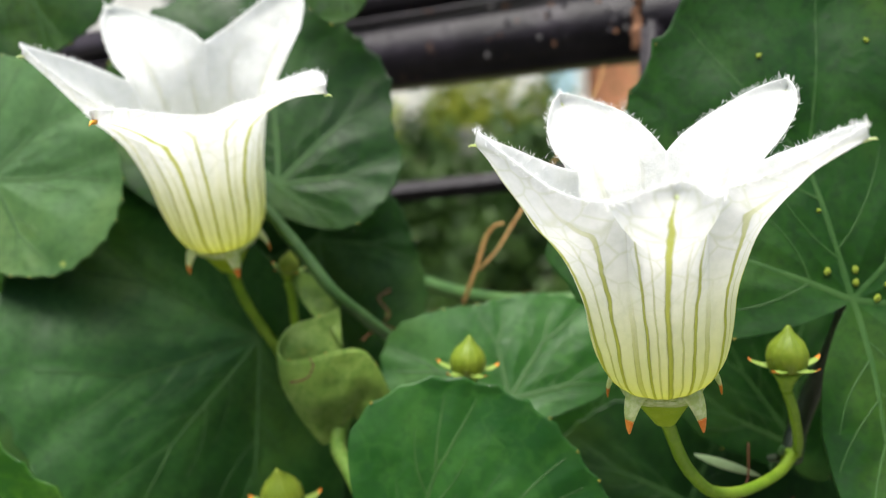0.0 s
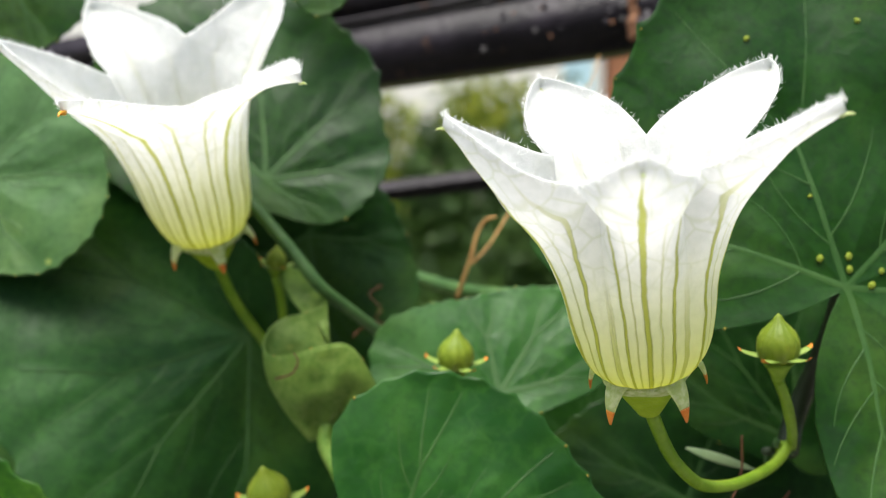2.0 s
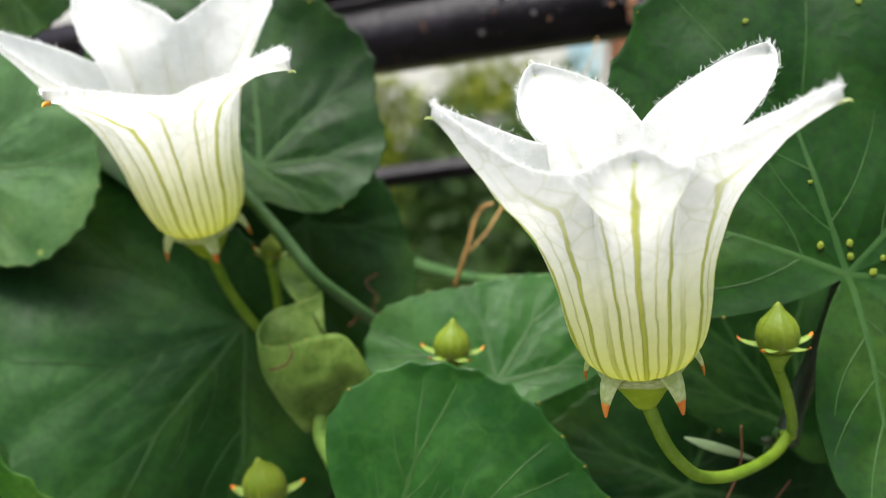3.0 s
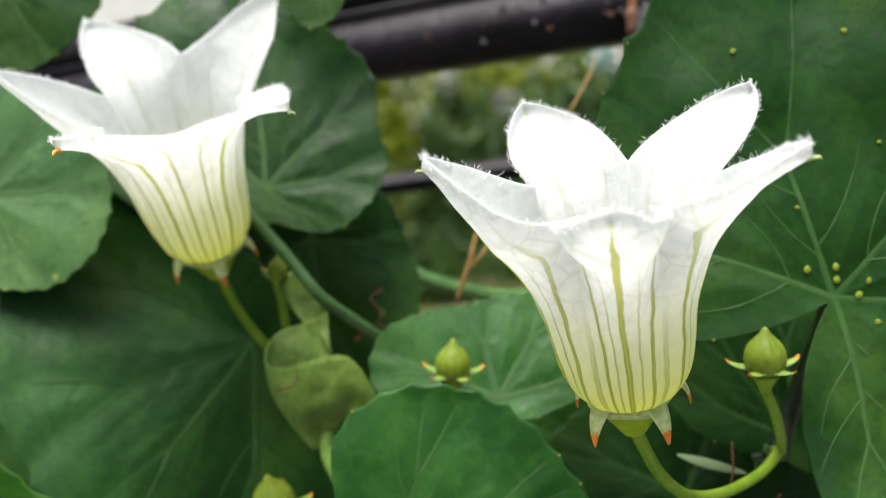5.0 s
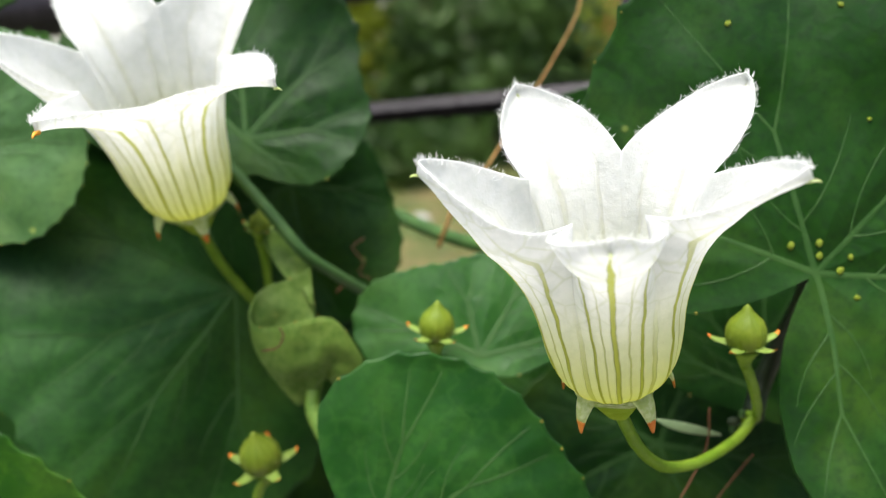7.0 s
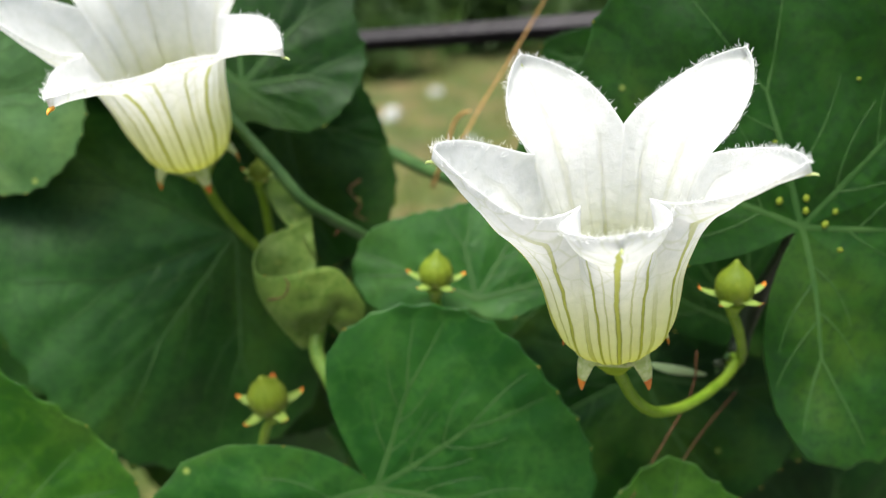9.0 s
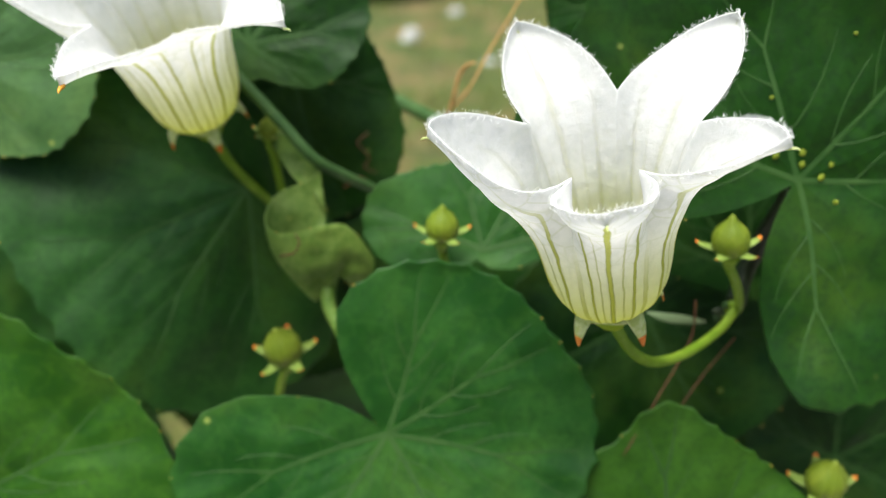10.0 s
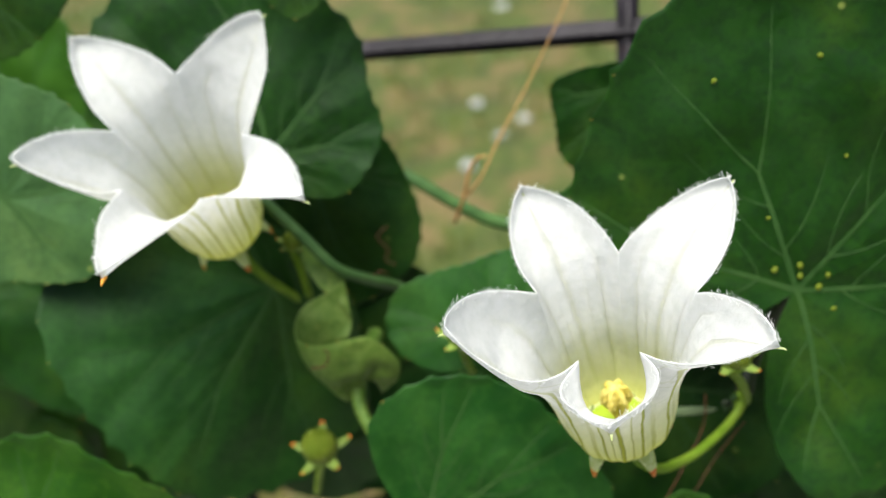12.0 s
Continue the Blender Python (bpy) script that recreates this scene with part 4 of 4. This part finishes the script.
def pebble(x, y, size, seed):
    rng = random.Random(seed)
    bm = bmesh.new()
    bmesh.ops.create_icosphere(bm, subdivisions=2, radius=size)
    for v in bm.verts:
        v.co *= 1 + 0.25 * noise.noise(v.co * 1.4 / size + Vector((seed, 0, 0)))
        v.co.z *= 0.65
    ob = part("pebble", bm, STONE)
    ob.location = (x, y, 0.3 * size)
    return tagged(ob, "pale rounded stone lying in the grass", "stone", "pale stones")


for k, (x, y, s) in enumerate(((0.035, 3.42, 0.030), (0.19, 3.23, 0.026), (0.10, 3.10, 0.024), (-0.015, 2.87, 0.028), (-0.21, 5.25, 0.05), (0.2, 4.7, 0.04), (0.35, 4.2, 0.03), (-0.2, 5.4, 0.05), (0.05, 5.9, 0.05), (-1.2, 2.5, 0.08), (-1.05, 2.65, 0.07))):
    pebble(x, y, s, k)


def bush(label, at, size, mat, count, leafsize, seed, trunk_h=0.3, name="bush"):
    """Trunk with limbs, and a ragged crown of many small leaves in clumps."""
    rng = random.Random(seed)
    thing = empty(name, pose(*at))
    sx, sy, sz = size
    part("trunk", tube(((0, 0, -0.05), (0.02 * sx, 0, trunk_h * 0.6), (-0.03 * sx, 0.02, trunk_h + 0.4 * sz), (0.02, 0, trunk_h + 0.9 * sz)), 0.05 * (sx + sz) / 2 + 0.01, 0.01, 8, 4, 1, 0.2), BARK, thing)
    clumps = []
    for _ in range(26):
        d = Vector([rng.gauss(0, 1) for _ in range(3)]).normalized() * rng.uniform(0.35, 1.0)
        clumps.append(Vector((d.x * sx, d.y * sy, trunk_h + sz * (1 + d.z) * 0.5)))
    for c in clumps[:6]:
        part("limb", tube(((0, 0, trunk_h * 0.7), c * 0.5 + Vector((0, 0, trunk_h * 0.4)), c), 0.018 * sx + 0.004, 0.004, 6, 4), BARK, thing)
    bm = bmesh.new()
    for _ in range(count):
        c = rng.choice(clumps)
        p = c + Vector([rng.gauss(0, 0.16 * s) for s in (sx, sy, sz)])
        if p.z < 0.02:
            p.z = rng.uniform(0.02, 0.3)
        q = Euler([rng.uniform(0, math.tau) for _ in range(3)]).to_matrix()
        l = leafsize * rng.uniform(0.6, 1.3)
        v = [bm.verts.new(p + q @ Vector(o) * l) for o in ((0, -1, 0), (0.45, -0.1, 0.1), (0, 1, -0.1), (-0.45, -0.1, 0.1))]
        bm.faces.new((v[0], v[1], v[2]))
        bm.faces.new((v[0], v[2], v[3]))
    part("crown", bm, mat, thing, smooth=False)
    return tagged(thing, label, name)


bush("sunlit yellow-green garden bush", (-1.25, 8.8, 0), (0.85, 0.6, 1.72), FOLIAGE_SUNLIT, 4800, 0.07, 1, 0.15)
bush("sunlit yellow-green garden bush", (0.25, 9.6, 0), (0.9, 0.5, 1.88), FOLIAGE_SUNLIT, 3600, 0.07, 10, 0.15)
bush("sunlit yellow-green garden bush", (2.3, 9.3, 0), (1.1, 0.7, 1.20), FOLIAGE_SUNLIT, 5500, 0.07, 2, 0.15)
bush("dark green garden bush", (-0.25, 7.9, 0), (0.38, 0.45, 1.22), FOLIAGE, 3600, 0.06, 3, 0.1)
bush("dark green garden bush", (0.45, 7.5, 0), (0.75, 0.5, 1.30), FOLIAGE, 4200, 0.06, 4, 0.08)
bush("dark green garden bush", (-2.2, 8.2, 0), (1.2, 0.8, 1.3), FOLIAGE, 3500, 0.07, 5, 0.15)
bush("low green garden bush", (-0.5, 6.6, 0), (0.6, 0.4, 0.4), FOLIAGE, 2400, 0.05, 6, 0.05)
bush("low green garden bush", (1.5, 6.9, 0), (0.8, 0.4, 0.55), FOLIAGE, 2400, 0.05, 7, 0.05)
bush("dark green garden bush", (1.0, 10.6, 0), (0.6, 0.3, 1.75), FOLIAGE, 2600, 0.07, 11, 0.1)
bush("broad shady garden tree", (4.4, 12.5, 0), (2.2, 1.6, 2.6), FOLIAGE, 5000, 0.10, 8, 1.4, "tree")
bush("broad shady garden tree", (-8.2, 12.0, 0), (2.4, 1.6, 2.6), FOLIAGE, 5000, 0.10, 9, 1.4, "tree")


bush("slender dark garden tree", (-0.10, 8.9, 0), (0.30, 0.25, 0.85), FOLIAGE, 1600, 0.06, 12, 0.50, "tree")


def garden_post(x, y, wide, high):
    """Plastered gate post with a flat cap."""
    thing = empty("garden_post", pose(x, y, 0))
    bm = bmesh.new()
    box(bm, (-wide / 2, -wide / 2, -0.05), (wide / 2, wide / 2, high))
    bmesh.ops.bevel(bm, geom=bm.edges[:], offset=0.012, segments=2, affect="EDGES")
    part("shaft", bm, CONCRETE, thing, smooth=False)
    bm = bmesh.new()
    box(bm, (-0.62 * wide, -0.62 * wide, high + 0.004), (0.62 * wide, 0.62 * wide, high + 0.06))
    bmesh.ops.bevel(bm, geom=bm.edges[:], offset=0.01, segments=2, affect="EDGES")
    part("cap", bm, CONCRETE, thing, smooth=False)
    return tagged(thing, "pale plastered garden post among the bushes", "post", "garden posts")


garden_post(0.20, 8.6, 0.26, 1.38)
garden_post(0.81, 8.6, 0.20, 1.42)
garden_post(-0.43, 8.6, 0.18, 1.26)


def house(label, at, size, wall_mat, openings, seed):
    """A plain house: walls, a roof with eaves, a door and windows with frames."""
    thing = empty("house", pose(*at))
    w, d, h = size
    bm = bmesh.new()
    box(bm, (-w / 2, 0, 0), (w / 2, d, h))
    part("wall", bm, wall_mat, thing, smooth=False)
    bm = bmesh.new()
    box(bm, (-w / 2 - 0.4, -0.5, h + 0.004), (w / 2 + 0.4, d + 0.5, h + 0.18))
    part("roof", bm, ROOF, thing, smooth=False)
    for x, z, ww, hh, mat in openings:
        bm = bmesh.new()
        for lo, hi in (((x - ww / 2 - 0.06, -0.05, z - 0.06), (x - ww / 2, 0.02, z + hh + 0.06)), ((x + ww / 2, -0.05, z - 0.06), (x + ww / 2 + 0.06, 0.02, z + hh + 0.06)), ((x - ww / 2, -0.05, z + hh), (x + ww / 2, 0.02, z + hh + 0.06)), ((x - ww / 2, -0.05, z - 0.06), (x + ww / 2, 0.02, z))):
            box(bm, lo, hi)
        win = part("window", bm, PLASTER, thing, smooth=False)
        bm = bmesh.new()
        box(bm, (x - ww / 2, -0.02, z), (x + ww / 2, 0.01, z + hh))
        part("pane", bm, mat, win, smooth=False)
    return tagged(thing, label, "house")


house("low white plastered house behind the bushes", (-0.5, 16.0, 0), (5.4, 5.0, 4.7), PLASTER, ((-1.6, 0.9, 1.0, 1.1, GLASS_DARK), (0.6, 0.9, 1.1, 1.1, GLASS_DARK), (1.0, 0.0, 0.9, 2.05, PAINT_BLUE), (2.30, 1.4, 0.5, 1.7, PAINT_BLUE)), 1)
house("tall white house seen past the flowers", (-6.0, 15.0, 0), (3.4, 5.0, 5.4), PLASTER, ((-0.8, 1.0, 0.9, 1.1, GLASS_DARK), (0.8, 1.0, 0.9, 1.1, GLASS_DARK)), 3)
house("orange-painted house beside the white one", (4.50, 17.0, 0), (4.2, 5.0, 4.2), PLASTER_ORANGE, ((-1.0, 1.0, 0.9, 1.1, PAINT_BLUE), (1.0, 1.0, 0.9, 1.1, GLASS_DARK)), 2)


def unseen_fill_wall():
    """A plain unseen wall added at the photographer's back to shape the front light."""
    bm = bmesh.new()
    box(bm, (-8.0, -4.75, -0.05), (8.0, -4.5, 2.8))
    return tagged(part("wall_south", bm, PLASTER_GREY, None, "", False), "plain light plastered wall, unseen, added to shape the front light", "wall", kind="structure")


def bounce_terrace():
    """A paved strip between the wall and the railing, added to bounce light upwards."""
    bm = bmesh.new()
    box(bm, (-8.0, -1.3, -0.05), (8.0, 0.45, 0.04))
    return tagged(part("pavement", bm, CONCRETE, None, "", False), "pale worn concrete paving, added to bounce light upwards", "pavement", kind="structure")


unseen_fill_wall()
bounce_terrace()
